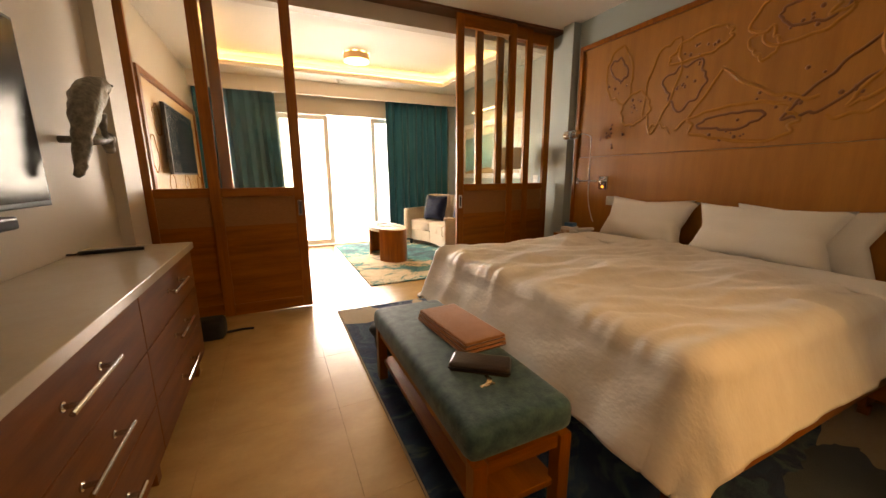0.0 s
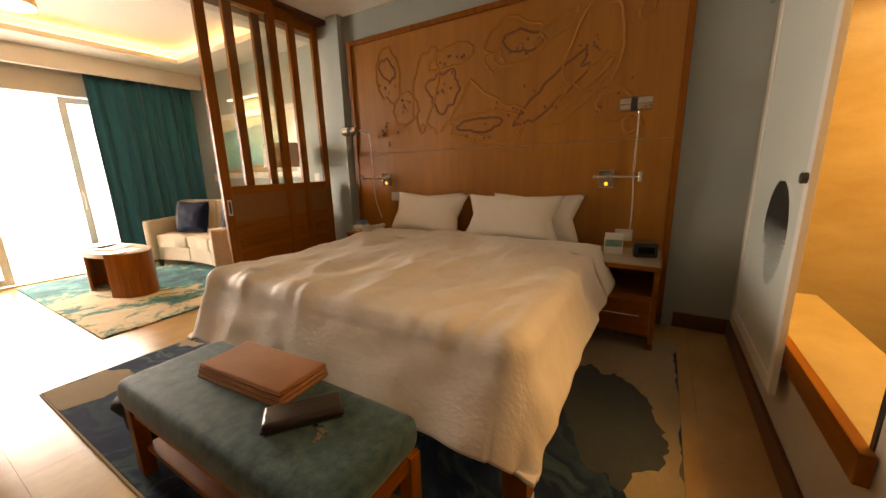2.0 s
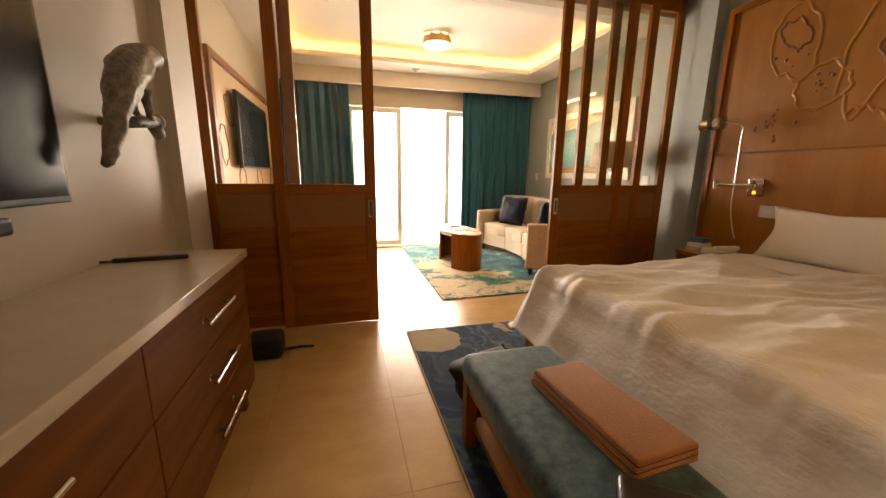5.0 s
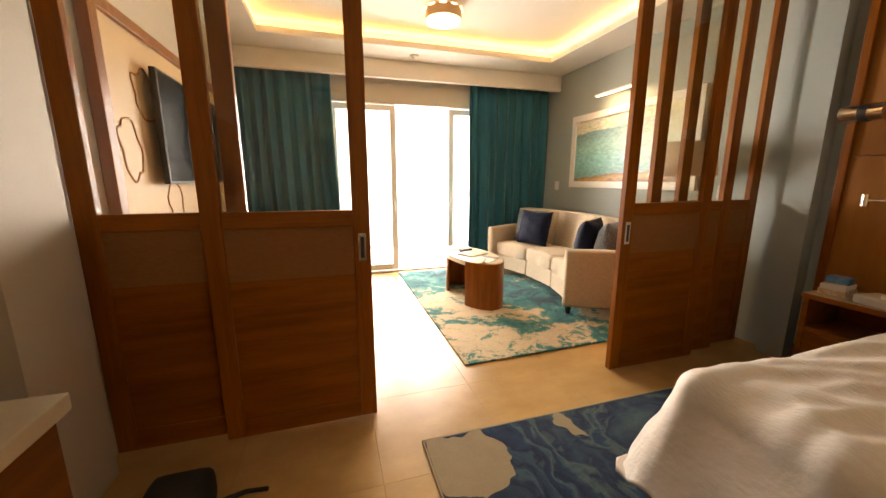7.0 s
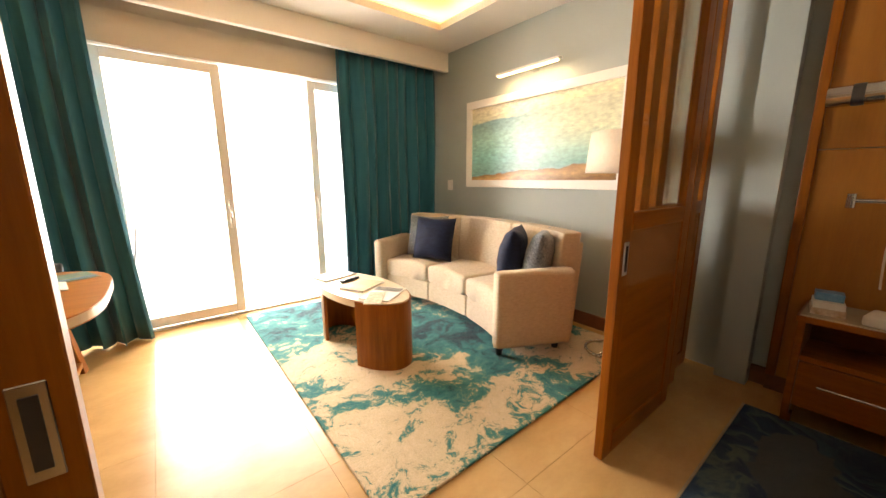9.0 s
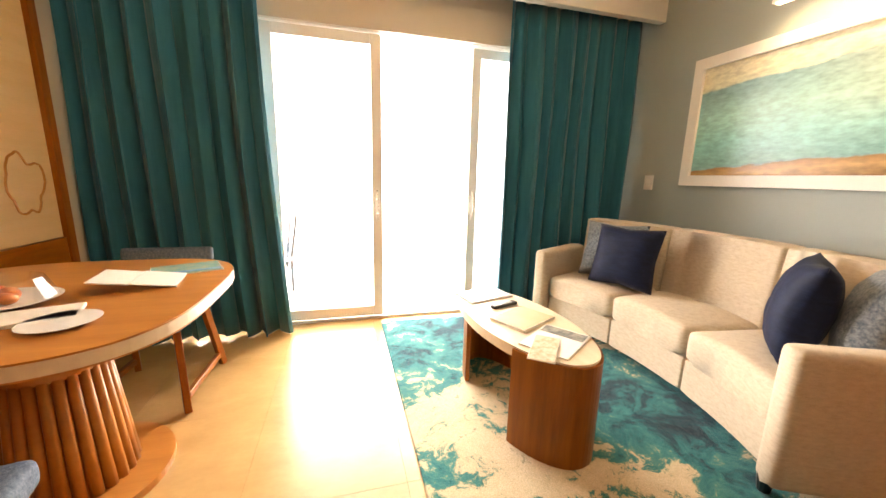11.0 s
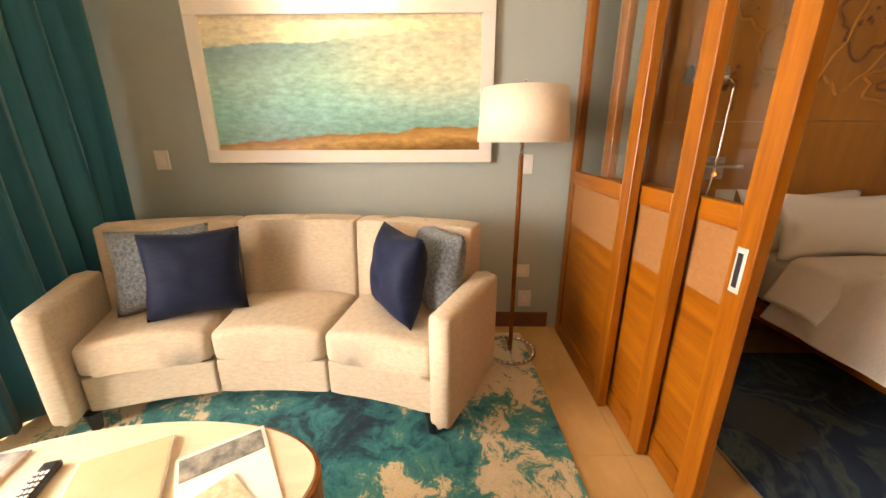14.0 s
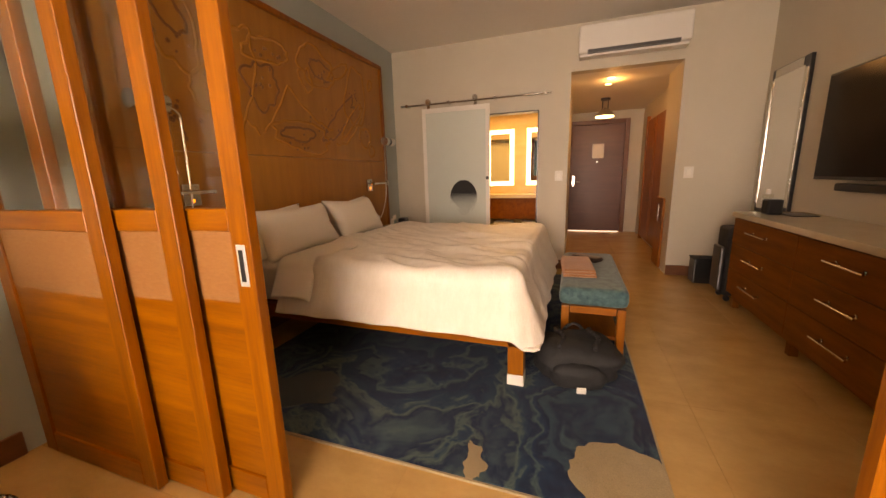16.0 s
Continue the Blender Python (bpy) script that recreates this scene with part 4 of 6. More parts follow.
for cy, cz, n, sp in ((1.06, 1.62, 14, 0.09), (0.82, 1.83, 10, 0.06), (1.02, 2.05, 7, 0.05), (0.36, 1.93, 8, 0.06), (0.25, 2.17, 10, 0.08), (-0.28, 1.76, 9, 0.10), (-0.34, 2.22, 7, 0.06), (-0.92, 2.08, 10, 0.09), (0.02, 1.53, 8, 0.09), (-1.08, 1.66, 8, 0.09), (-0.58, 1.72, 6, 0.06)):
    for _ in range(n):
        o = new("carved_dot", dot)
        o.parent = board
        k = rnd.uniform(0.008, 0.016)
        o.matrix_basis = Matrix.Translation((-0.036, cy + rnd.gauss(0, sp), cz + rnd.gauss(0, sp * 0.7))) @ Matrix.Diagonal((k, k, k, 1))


def reading_lamp(y, z, out, rise, s0, s1, label):
    """Square plate, swing arm, tall stem and a short chrome drum; out is the side to which it swings."""
    L = thing("reading_lamp", XR - 0.046, y, z, label, "wall lamp", "bedside reading lamps")
    part("wall_plate", box(-0.022, 0.0, -0.055, 0.055, -0.075, 0.06, 0.005), M["chrome"], L)
    part("switch", ball(bmesh.new(), (-0.024, 0, -0.045), 0.013, (0.6, 1, 1), 12, 8), M["amber"], L, "amber glowing switch", smooth=True)
    bm = rod(bmesh.new(), (-0.02, 0, 0.01), (-0.13, 0, 0.01), 0.014)
    rod(bm, (-0.13, -0.07 * out, 0.01), (-0.13, 0.23 * out, 0.01), 0.010)
    rod(bm, (-0.13, 0.23 * out, -0.024), (-0.13, 0.23 * out, 0.044), 0.017)
    ball(bm, (-0.13, -0.07 * out, 0.01), 0.015)
    part("arm", bm, M["chrome"], L)
    bm = rod(bmesh.new(), (-0.13, rise * out, 0.02), (-0.14, rise * out, 0.44), 0.007)
    mid = (s0 + s1) / 2
    prev = (-0.14, rise * out, 0.44)
    for k in range(1, 7):
        a = math.pi / 2 * k / 6
        nxt = (-0.14 - 0.06 * (1 - math.cos(a)), (rise + (mid - rise) * (1 - math.cos(a))) * out, 0.44 + 0.06 * math.sin(a))
        rod(bm, prev, nxt, 0.007, 8)
        prev = nxt
    part("upright", bm, M["chrome"], L)
    part("shade", rod(bmesh.new(), (-0.20, s0 * out, 0.49), (-0.20, s1 * out, 0.49), 0.047, 28), M["chrome"], L, "polished chrome drum shade")
    part("joint_band", rod(bmesh.new(), (-0.20, (mid - 0.03) * out, 0.49), (-0.20, (mid + 0.01) * out, 0.49), 0.0485, 28), M["dark_metal"], L)
    bm = bmesh.new()
    pts = [(-0.13 + 0.10 * (k / 8) ** 2, (rise + 0.008 * math.sin(math.pi * k / 8)) * out, 0.0 - 0.42 * k / 8) for k in range(9)]
    for a, b in zip(pts, pts[1:]):
        rod(bm, a, b, 0.0045, 8)
    part("cord", bm, M["ac"], L)


reading_lamp(0.53, 1.125, -1, 0.19, 0.08, 0.27, "chrome swing arm reading lamp beside the clock nightstand")
reading_lamp(2.69, 1.135, 1, 0.08, 0.19, 0.37, "chrome swing arm reading lamp beside the telephone nightstand")


def outlet(name, m, label):
    o = new(name)
    o.matrix_basis = m
    tagged(o, label, "wall plate")
    part("plate", box(-0.045, 0.045, 0.001, 0.009, -0.06, 0.06, 0.003), M["ac"], o)
    part("rocker", box(-0.018, 0.018, 0.0095, 0.013, -0.03, 0.03, 0.002), M["trim"], o)


outlet("light_switch", pose(XR, 6.16, 1.18, 0, 0, 90), "white wall switch plate beside the picture")
outlet("light_switch", pose(XR, 3.84, 1.15, 0, 0, 90), "white wall switch plate behind the floor lamp")
outlet("power_outlet", pose(XR, 3.83, 0.43, 0, 90, 90), "white power outlet low on the wall")
outlet("network_outlet", pose(XR, 3.79, 0.22, 0, 0, 90), "small white outlet above the baseboard")
outlet("power_outlet", pose(XR - 0.046, 0.38, 0.69, 0, 90, 90), "white power outlet above the nightstand")
outlet("power_outlet", pose(XR - 0.046, 2.58, 0.95, 0, 90, 90), "white power outlet on the headboard")
outlet("light_switch", pose(0.80, YB, 1.16), "white wall switch plate by the bathroom window")
outlet("thermostat", pose(-0.55, YB, 1.16), "small white thermostat on the wall")

# nightstands


def nightstand(x, y, w, d):
    n = thing("nightstand", x, y, 0, "teak nightstand with glass top, open shelf and one drawer", "nightstand", "nightstands")
    for sy in (-w / 2, w / 2 - 0.03):
        part("side_panel", box(0, d, sy, sy + 0.03, 0.06, 0.56, 0.003), M["wood_h"], n)
    part("top", box(-0.008, d, -w / 2 - 0.008, w / 2 + 0.008, 0.56, 0.59, 0.004), M["wood_h"], n)
    part("glass_top", box(0.0, d - 0.005, -w / 2 + 0.005, w / 2 - 0.005, 0.591, 0.597), M["stone"], n, "pale glass top")
    part("shelf", box(0.01, d, -w / 2 + 0.03, w / 2 - 0.03, 0.36, 0.385), M["wood_h"], n)
    part("back", box(d - 0.015, d, -w / 2 + 0.03, w / 2 - 0.03, 0.06, 0.56), M["walnut"], n)
    dr = part("drawer", box(0.0, 0.025, -w / 2 + 0.032, w / 2 - 0.032, 0.12, 0.355, 0.003), M["wood_h"], n)
    bm = rod(bmesh.new(), (-0.03, -0.12, 0.26), (-0.03, 0.12, 0.26), 0.006)
    for k in (-0.1, 0.1):
        rod(bm, (-0.03, k, 0.26), (0.0, k, 0.26), 0.005)
    part("handle", bm, M["chrome"], dr)
    for lx in (0.02, d - 0.06):
        for ly in (-w / 2, w / 2 - 0.04):
            part("leg", box(lx, lx + 0.04, ly, ly + 0.04, 0, 0.06), M["walnut"], n)
    return n


nightstand(2.40, 0.335, 0.43, 0.51)
nightstand(2.58, 2.77, 0.46, 0.33)
card = thing("tent_card", 2.66, 0.42, 0.597, "white folded tent card with a green band", "card", rz=12)
part("card_face", box(-0.004, 0.004, -0.06, 0.06, 0, 0.15), M["paper"], card)
part("band", box(-0.0055, -0.0042, -0.055, 0.055, 0.05, 0.10), M["teal_print"], card)
part("rear_card", box(0.03, 0.034, -0.06, 0.06, 0, 0.11), M["paper"], card)
clock = thing("alarm_clock", 2.64, 0.22, 0.597, "small black alarm clock on the nightstand", "clock", rz=10)
part("body", box(-0.05, 0.05, -0.075, 0.075, 0, 0.10, 0.02, 3), M["black"], clock)
part("display", box(-0.0525, -0.0502, -0.05, 0.05, 0.03, 0.075), M["screen"], clock)
ph = thing("telephone", 2.66, 2.70, 0.597, "white bedside telephone on the nightstand", "telephone", rz=-10)
part("base", box(-0.08, 0.08, -0.09, 0.09, 0, 0.05, 0.015, 3), M["ac"], ph)
part("handset", box(-0.10, 0.10, -0.085, -0.035, 0.052, 0.085, 0.014, 3), M["ac"], ph)
bk = thing("booklet_stack", 2.72, 2.92, 0.597, "small stack of printed booklets on the nightstand", "booklets", rz=8)
part("booklet", box(-0.08, 0.08, -0.06, 0.06, 0, 0.03, 0.002), M["tan_print"], bk)
part("booklet", box(-0.075, 0.075, -0.055, 0.055, 0.031, 0.06, 0.002), M["paper"], bk)
part("booklet", box(-0.03, 0.05, -0.05, 0.05, 0.061, 0.10, 0.002), M["blue_print"], bk)

# bed
bed = thing("bed", 1.86, 1.45, 0, "king size bed with a low teak frame", "bed")
for y0, y1 in ((-0.99, -0.95), (0.95, 0.99)):
    part("side_rail", box(-1.02, 1.0, y0, y1, 0.24, 0.34, 0.006), M["wood_x"], bed)
part("foot_rail", box(-1.02, -0.98, -0.95, 0.95, 0.24, 0.34, 0.006), M["wood_h"], bed)
part("platform", box(-0.98, 1.0, -0.95, 0.95, 0.28, 0.335), M["walnut"], bed)
for lx in (-1.0, 0.92):
    for ly in (-0.99, 0.90):
        lg = part("leg", box(lx - 0.005, lx + 0.085, ly, ly + 0.09, 0.075, 0.30, 0.004), M["wood"], bed)
        part("leg_cap", box(lx - 0.007, lx + 0.087, ly - 0.002, ly + 0.092, 0.0, 0.075, 0.003), M["ac"], lg, "white painted foot cap")
part("mattress", box(-0.97, 0.99, -0.94, 0.94, 0.337, 0.62, 0.05, 3), M["linen"], bed, "white mattress", smooth=True)


def z_side(over):
    """Lets the wrinkles of a hanging side change on the way down."""
    return 11 + over * 9


def duvet():
    """The cover: a cloth laid over the mattress, hanging over three sides, its head end folded back."""
    X0, X1, Y0, Y1, top = 0.95, 2.50, 0.56, 2.36, 0.66
    foot, near, far = 0.45, 0.36, 0.43
    nu, nv = 150, 190
    bm = bmesh.new()
    grid = []
    for i in range(nu + 1):
        s = -foot + (X1 - X0 + foot) * i / nu
        row = []
        for j in range(nv + 1):
            q = -near + (Y1 - Y0 + near + far) * j / nv
            ox, oy = max(0.0, -s), max(0.0, -q, q - (Y1 - Y0))
            sg = -1 if q < 0 else 1
            over = math.hypot(ox, oy) if ox > 0 and oy > 0 else max(ox, oy)
            x, y = X0 + max(s, 0), Y0 + min(max(q, 0), Y1 - Y0)
            bend = 0.10
            if over < bend:
                a = over / bend * math.pi / 2
                out, down = bend * 0.64 * math.sin(a), bend * 0.64 * (1 - math.cos(a))
            else:
                out, down = bend * 0.64 + (over - bend) * 0.34, bend * 0.64 + (over - bend) * 0.80
            hang = max(0.0, over - 0.06)
            if over > 0:
                dx, dy = -ox, sg * oy
                ln = math.hypot(dx, dy) or 1
                along = q * 1.0 if ox >= oy else s
                f = noise.noise(Vector((along * 4.6, 0.3, 2.0 + sg))) + 0.2 * noise.noise(Vector((along * 10, hang * 2, 7.0)))
                rip = 0.14 * hang ** 1.7 * f
                x += dx / ln * (out + rip)
                y += dy / ln * (out + rip)
            w = 0.020 * noise.noise(Vector((x * 2.1, y * 2.1, 0.3)))
            d1 = noise.noise(Vector((x * 1.6 + y * 2.6, y * 1.1 - x * 3.0, 1.7)))
            w += 0.030 * (1 - 0.6 * min(1.0, over / 0.15)) * (1 - abs(d1) * 2.4) * (0.5 + 0.5 * noise.noise(Vector((x * 2, y * 2, 9))))
            d2 = noise.noise(Vector((x * 2.0 - y * 1.0, y * 8.0 + x * 3.0, 4.7)))
            flat = max(0.0, 1 - over / 0.14)
            w += 0.017 * flat * (1 - abs(d2) * 2.2)
            w += 0.006 * (1 - flat) * noise.noise(Vector((x * 5 + y * 3, y * 5, z_side(over)))) + 0.004 * flat * noise.noise(Vector((x * 9, y * 24, 5)))
            edge = 1 - 0.45 * min(1.0, over / 0.4)
            z = top - down + w * edge - 0.006
            z += 0.016 * math.cos((y - 1.46) / 0.95 * math.pi / 2) * (over < 0.05)
            nx_, ny_ = (-1, 0) if ox > oy else ((0, sg) if oy > 0 else (0, 0))
            k = min(1.0, over / 0.1)
            row.append(bm.verts.new((x + nx_ * w * k * 0.9, y + ny_ * w * k * 0.9, max(z, 0.285))))
        grid.append(row)
    for a, b in zip(grid, grid[1:]):
        for j in range(nv):
            bm.faces.new((a[j], a[j + 1], b[j + 1], b[j]))
    d = thing("duvet", 1.7, 1.46, 0.66, "rumpled ivory white duvet hanging over the bed's edges", "duvet")
    cover = part("cover", bm, M["duvet"], d, smooth=True)
    cover.location = (-1.7, -1.46, -0.66)
    m = cover.modifiers.new("thick", "SOLIDIFY")
    m.thickness, m.offset = 0.018, 0.0
    bm = bmesh.new()
    rows = []
    for i in range(15):
        u = i / 14
        row = []
        for j in range(91):
            q = -0.36 + (Y1 - Y0 + 0.72) * j / 90
            oy = max(0.0, -q, q - (Y1 - Y0))
            sg = -1 if q < 0 else 1
            y = Y0 + min(max(q, 0), Y1 - Y0) + sg * (0.072 * math.sin(min(oy / 0.1, 1) * math.pi / 2) + 0.36 * max(0, oy - 0.1))
            z = 0.690 - (0.064 * (1 - math.cos(min(oy / 0.1, 1) * math.pi / 2)) + 0.72 * max(0, oy - 0.1))
            roll = math.sin(math.pi * min(1.0, u * 1.02)) ** 0.45
            x = 2.22 + 0.32 * u + 0.012 * noise.noise(Vector((q * 3, 1, 4)))
            row.append(bm.verts.new((x, y + sg * 0.02 * (oy > 0.05) * roll, z - 0.022 + 0.022 * roll + 0.010 * noise.noise(Vector((x * 4, q * 5, 3))))))
        rows.append(row)
    for a, b in zip(rows, rows[1:]):
        for j in range(90):
            bm.faces.new((a[j], a[j + 1], b[j + 1], b[j]))
    fold = part("turned_fold", bm, M["linen"], d, "white turned back sheet edge", smooth=True)
    fold.location = (-1.7, -1.46, -0.66)
    m = fold.modifiers.new("thick", "SOLIDIFY")
    m.thickness, m.offset = 0.012, 0.0


duvet()


def pillow(name, w, h, d, mat, label, category, group, m, pinch=0.12, piping=None):
    """A stuffed cushion: w wide (y), h high (z), d thick (x), standing on its lower edge."""
    bm = bmesh.new()
    n = 18
    sides = []
    for sgn in (-1, 1):
        g = []
        for i in range(n + 1):
            u = -1 + 2 * i / n
            row = []
            for j in range(n + 1):
                v = -1 + 2 * j / n
                fat = ((1 - abs(u) ** 2.6) * (1 - abs(v) ** 2.6)) ** 0.5
                k = 1 - pinch * (abs(u) ** 1.2 * (1 - v * v) * 0.0 + (1 - abs(u)) ** 1.0 * abs(v) ** 3)
                k2 = 1 - pinch * (1 - abs(v)) * abs(u) ** 3
                wr = 0.05 * d * noise.noise(Vector((u * 3, v * 3, sgn * 2.0 + w * 9)))
                row.append(bm.verts.new((sgn * d / 2 * fat + wr * fat, u * w / 2 * k2, h / 2 + v * h / 2 * k)))
            g.append(row)
        sides.append(g)
        for a, b in zip(g, g[1:]):
            for j in range(n):
                bm.faces.new((a[j], a[j + 1], b[j + 1], b[j]))
    bmesh.ops.remove_doubles(bm, verts=bm.verts, dist=0.0006)
    ob = new(name, mesh(name, bm, mat, True))
    ob.matrix_basis = m
    return tagged(ob, label, category, group)


for y in (1.06, 2.14):
    pillow("pillow", 0.78, 0.42, 0.19, M["linen"], "plump white bed pillow leaning on the headboard", "pillow", "bed pillows", pose(2.78, y, 0.60, 0, 17, 0), 0.2)
for y, r in ((1.20, 3), (2.04, -3)):
    pillow("pillow", 0.82, 0.42, 0.21, M["linen"], "plump white bed pillow in the front row", "pillow", "bed pillows", pose(2.58, y, 0.625, 0, 27, r), 0.2)

# bench at the foot of the bed
bench = thing("bench", 0.478, 1.348, 0, "teak bed bench with a teal upholstered seat and lower shelf", "bench")
part("seat", box(-0.212, 0.212, -0.585, 0.585, 0.335, 0.458, 0.05, 5), M["bench"], bench, "teal jacquard seat pad", smooth=True)
for y0, y1 in ((-0.58, -0.54), (0.54, 0.58)):
    part("apron", box(-0.14, 0.14, y0, y1, 0.29, 0.336), M["wood_x"], bench)
for x0, x1 in ((-0.185, -0.15), (0.15, 0.185)):
    part("apron", box(x0, x1, -0.53, 0.53, 0.29, 0.336), M["wood_h"], bench)
part("shelf", box(-0.165, 0.165, -0.56, 0.56, 0.115, 0.14, 0.004), M["wood_h"], bench)
for lx in (-0.195, 0.145):
    for ly in (-0.588, 0.535):
        part("leg", box(lx, lx + 0.05, ly, ly + 0.053, 0.012, 0.336, 0.005), M["wood"], bench)
tw = thing("folded_towel", 0.575, 1.43, 0.452, "rust brown towel folded on the bench", "towel", rz=4)
for k in range(3):
    part("fold", box(-0.115 + 0.004 * k, 0.115 - 0.003 * k, -0.235, 0.235 - 0.004 * k, 0.019 * k, 0.019 * k + 0.022, 0.0115, 3), M["towel"], tw, smooth=True)
wal = thing("wallet_case", 0.495, 1.085, 0.452, "dark glossy leather zip case on the bench", "case", rz=-38)
part("case_body", box(-0.12, 0.12, -0.055, 0.055, 0, 0.042, 0.016, 3), M["leather"], wal, smooth=True)
part("zip", box(-0.122, 0.122, -0.0565, 0.0565, 0.019, 0.024), M["black"], wal)
ks = thing("keyring", 0.455, 0.965, 0.458, "small ring of keys on the bench", "keys")
for k in range(3):
    part("key", block(bmesh.new(), -0.03, 0.03, -0.007, 0.007, 0, 0.003, m=pose(0.01 * k, 0.012 * k, 0.002 * k, 0, 0, 40 * k)), M["chrome"], ks)

# backpack by the bench
bp = thing("backpack", 0.57, 2.20, 0.012, "black nylon backpack lying on the rug", "backpack", rz=8)
def lumpy(cx, cy, cz, rx, ry, rz, seed, amp=0.16):
    """A slumped cloth bag: a squared-off ball with dents and creases, flat below."""
    bm = ball(bmesh.new(), (0, 0, 0), 1.0, (1, 1, 1), 40, 24)
    for v in bm.verts:
        p = v.co.copy()
        k = 1.0 / max(1e-6, (abs(p.x) ** 3.2 + abs(p.y) ** 3.2 + abs(p.z) ** 3.2) ** (1 / 3.2))
        crease = 1 - abs(noise.noise(p * 3.1 + Vector((seed, 2, 5)))) * 2
        k *= 1 + amp * noise.noise(p * 1.7 + Vector((seed, 0, 0))) + 0.05 * crease + 0.03 * noise.noise(p * 8)
        v.co = Vector((cx + p.x * k * rx, cy + p.y * k * ry, max(0.0, cz + p.z * k * rz)))
    return bm


part("body", lumpy(0, 0, 0.11, 0.235, 0.17, 0.115, 3), M["black_cloth"], bp, smooth=True)
part("front_pocket", lumpy(0.02, 0.15, 0.075, 0.14, 0.06, 0.07, 8), M["black_cloth"], bp, smooth=True)
for sx in (-0.09, 0.10):
    bm = bmesh.new()
    pts = [(sx + 0.02 * math.sin(k), -0.14 + 0.035 * k, 0.225 + 0.02 * math.sin(math.pi * k / 8)) for k in range(9)]
    for a, b in zip(pts, pts[1:]):
        rod(bm, a, b, 0.013, 8)
    part("strap", bm, M["black_cloth"], bp, smooth=True)
bm = bmesh.new()
pts = [(-0.07 + 0.14 * k / 8, -0.16, 0.19 + 0.06 * math.sin(math.pi * k / 8)) for k in range(9)]
for a, b in zip(pts, pts[1:]):
    rod(bm, a, b, 0.010, 8)
part("carry_loop", bm, M["black"], bp, smooth=True)
part("buckle", box(-0.02, 0.03, 0.215, 0.225, 0.0, 0.035, 0.004), M["ac"], bp, "pale plastic buckle")

# dresser
dr = thing("dresser", XL + 0.005, 1.56, 0, "walnut six drawer dresser with a cream stone top", "dresser")
part("carcass", box(0.0, 0.445, -0.94, 0.94, 0.12, 0.788, 0.004), M["walnut"], dr)
part("top", box(0.0, 0.48, -0.96, 0.96, 0.79, 0.83, 0.004), M["stone"], dr, "cream quartz top")
for c in range(2):
    for r in range(3):
        y0, z0 = -0.933 + c * 0.936, 0.135 + r * 0.217
        d = part("drawer", box(0.447, 0.466, y0, y0 + 0.930, z0, z0 + 0.211, 0.003), M["walnut"], dr)
        yc, zc = y0 + 0.465, z0 + 0.125
        bm = rod(bmesh.new(), (0.502, yc - 0.145, zc), (0.502, yc + 0.145, zc), 0.0065)
        for k in (-0.1, 0.1):
            rod(bm, (0.466, yc + k, zc), (0.502, yc + k, zc), 0.007)
            rod(bm, (0.466, yc + k, zc), (0.470, yc + k, zc), 0.012)
        part("handle", bm, M["chrome"], d, "polished chrome bar handle")
part("base_rail", box(0.03, 0.43, -0.90, 0.90, 0.085, 0.118), M["walnut"], dr)
for lx in (0.03, 0.38):
    for ly in (-0.91, -0.02, 0.86):
        part("leg", box(lx, lx + 0.05, ly, ly + 0.05, 0, 0.085, 0.004), M["walnut"], dr)
rc = thing("black_pen_case", -0.98, 2.33, 0.83, "black folding fan case on the dresser", "case", rz=-82)
part("case_body", box(-0.016, 0.016, -0.13, 0.13, 0, 0.02, 0.007), M["black"], rc)
part("tassel", box(-0.007, 0.007, -0.20, -0.131, 0.002, 0.01, 0.003), M["black_cloth"], rc)
bt = thing("water_bottle", -0.85, 0.70, 0.83, "clear plastic water bottle with a white cap", "bottle")
part("bottle_body", rod(bmesh.new(), (0, 0, 0), (0, 0, 0.15), 0.033, 16), M["smoke"], bt, smooth=True)
part("label_band", rod(bmesh.new(), (0, 0, 0.05), (0, 0, 0.11), 0.0336, 16), M["paper"], bt)
part("cap", rod(bmesh.new(), (0, 0, 0.151), (0, 0, 0.19), 0.015, 12), M["ac"], bt)
sp = thing("speaker_box", -0.84, 0.82, 0.83, "small black speaker on the dresser", "speaker")
part("body", box(-0.05, 0.05, -0.05, 0.05, 0, 0.12, 0.015, 3), M["black"], sp)
part("grille", box(0.0505, 0.053, -0.04, 0.04, 0.012, 0.108), M["black_cloth"], sp)
tr = single("black_tray", box(-0.08, 0.08, -0.12, 0.12, 0, 0.006, 0.002), M["black"], "flat black leather tray on the dresser", "tray", at=(-0.98, 0.86, 0.8305))

tv = thing("television", XL, 1.44, 1.095, "large black flat television on the wall above the dresser", "television")
part("back_box", box(0.002, 0.05, -0.45, 0.45, 0.15, 0.6, 0.01), M["black"], tv)
part("bezel", box(0.05, 0.085, -0.64, 0.64, 0, 0.73, 0.006), M["black"], tv)
part("screen", box(0.0852, 0.087, -0.625, 0.625, 0.022, 0.715), M["screen"], tv)
sb = single("soundbar", box(0.0, 0.07, -0.42, 0.42, 0, 0.05, 0.012, 3), M["black"], "slim black soundbar under the television", "soundbar", at=(XL + 0.002, 1.44, 1.02))

mr = thing("wall_mirror", XL, 0.10, 0.76, "tall mirror in a notched mirrored frame", "mirror")
part("backing", box(0.002, 0.03, -0.30, 0.30, 0, 1.32, 0.004), M["black"], mr)
part("glass", box(0.031, 0.036, -0.25, 0.25, 0.04, 1.24), M["mirror"], mr)
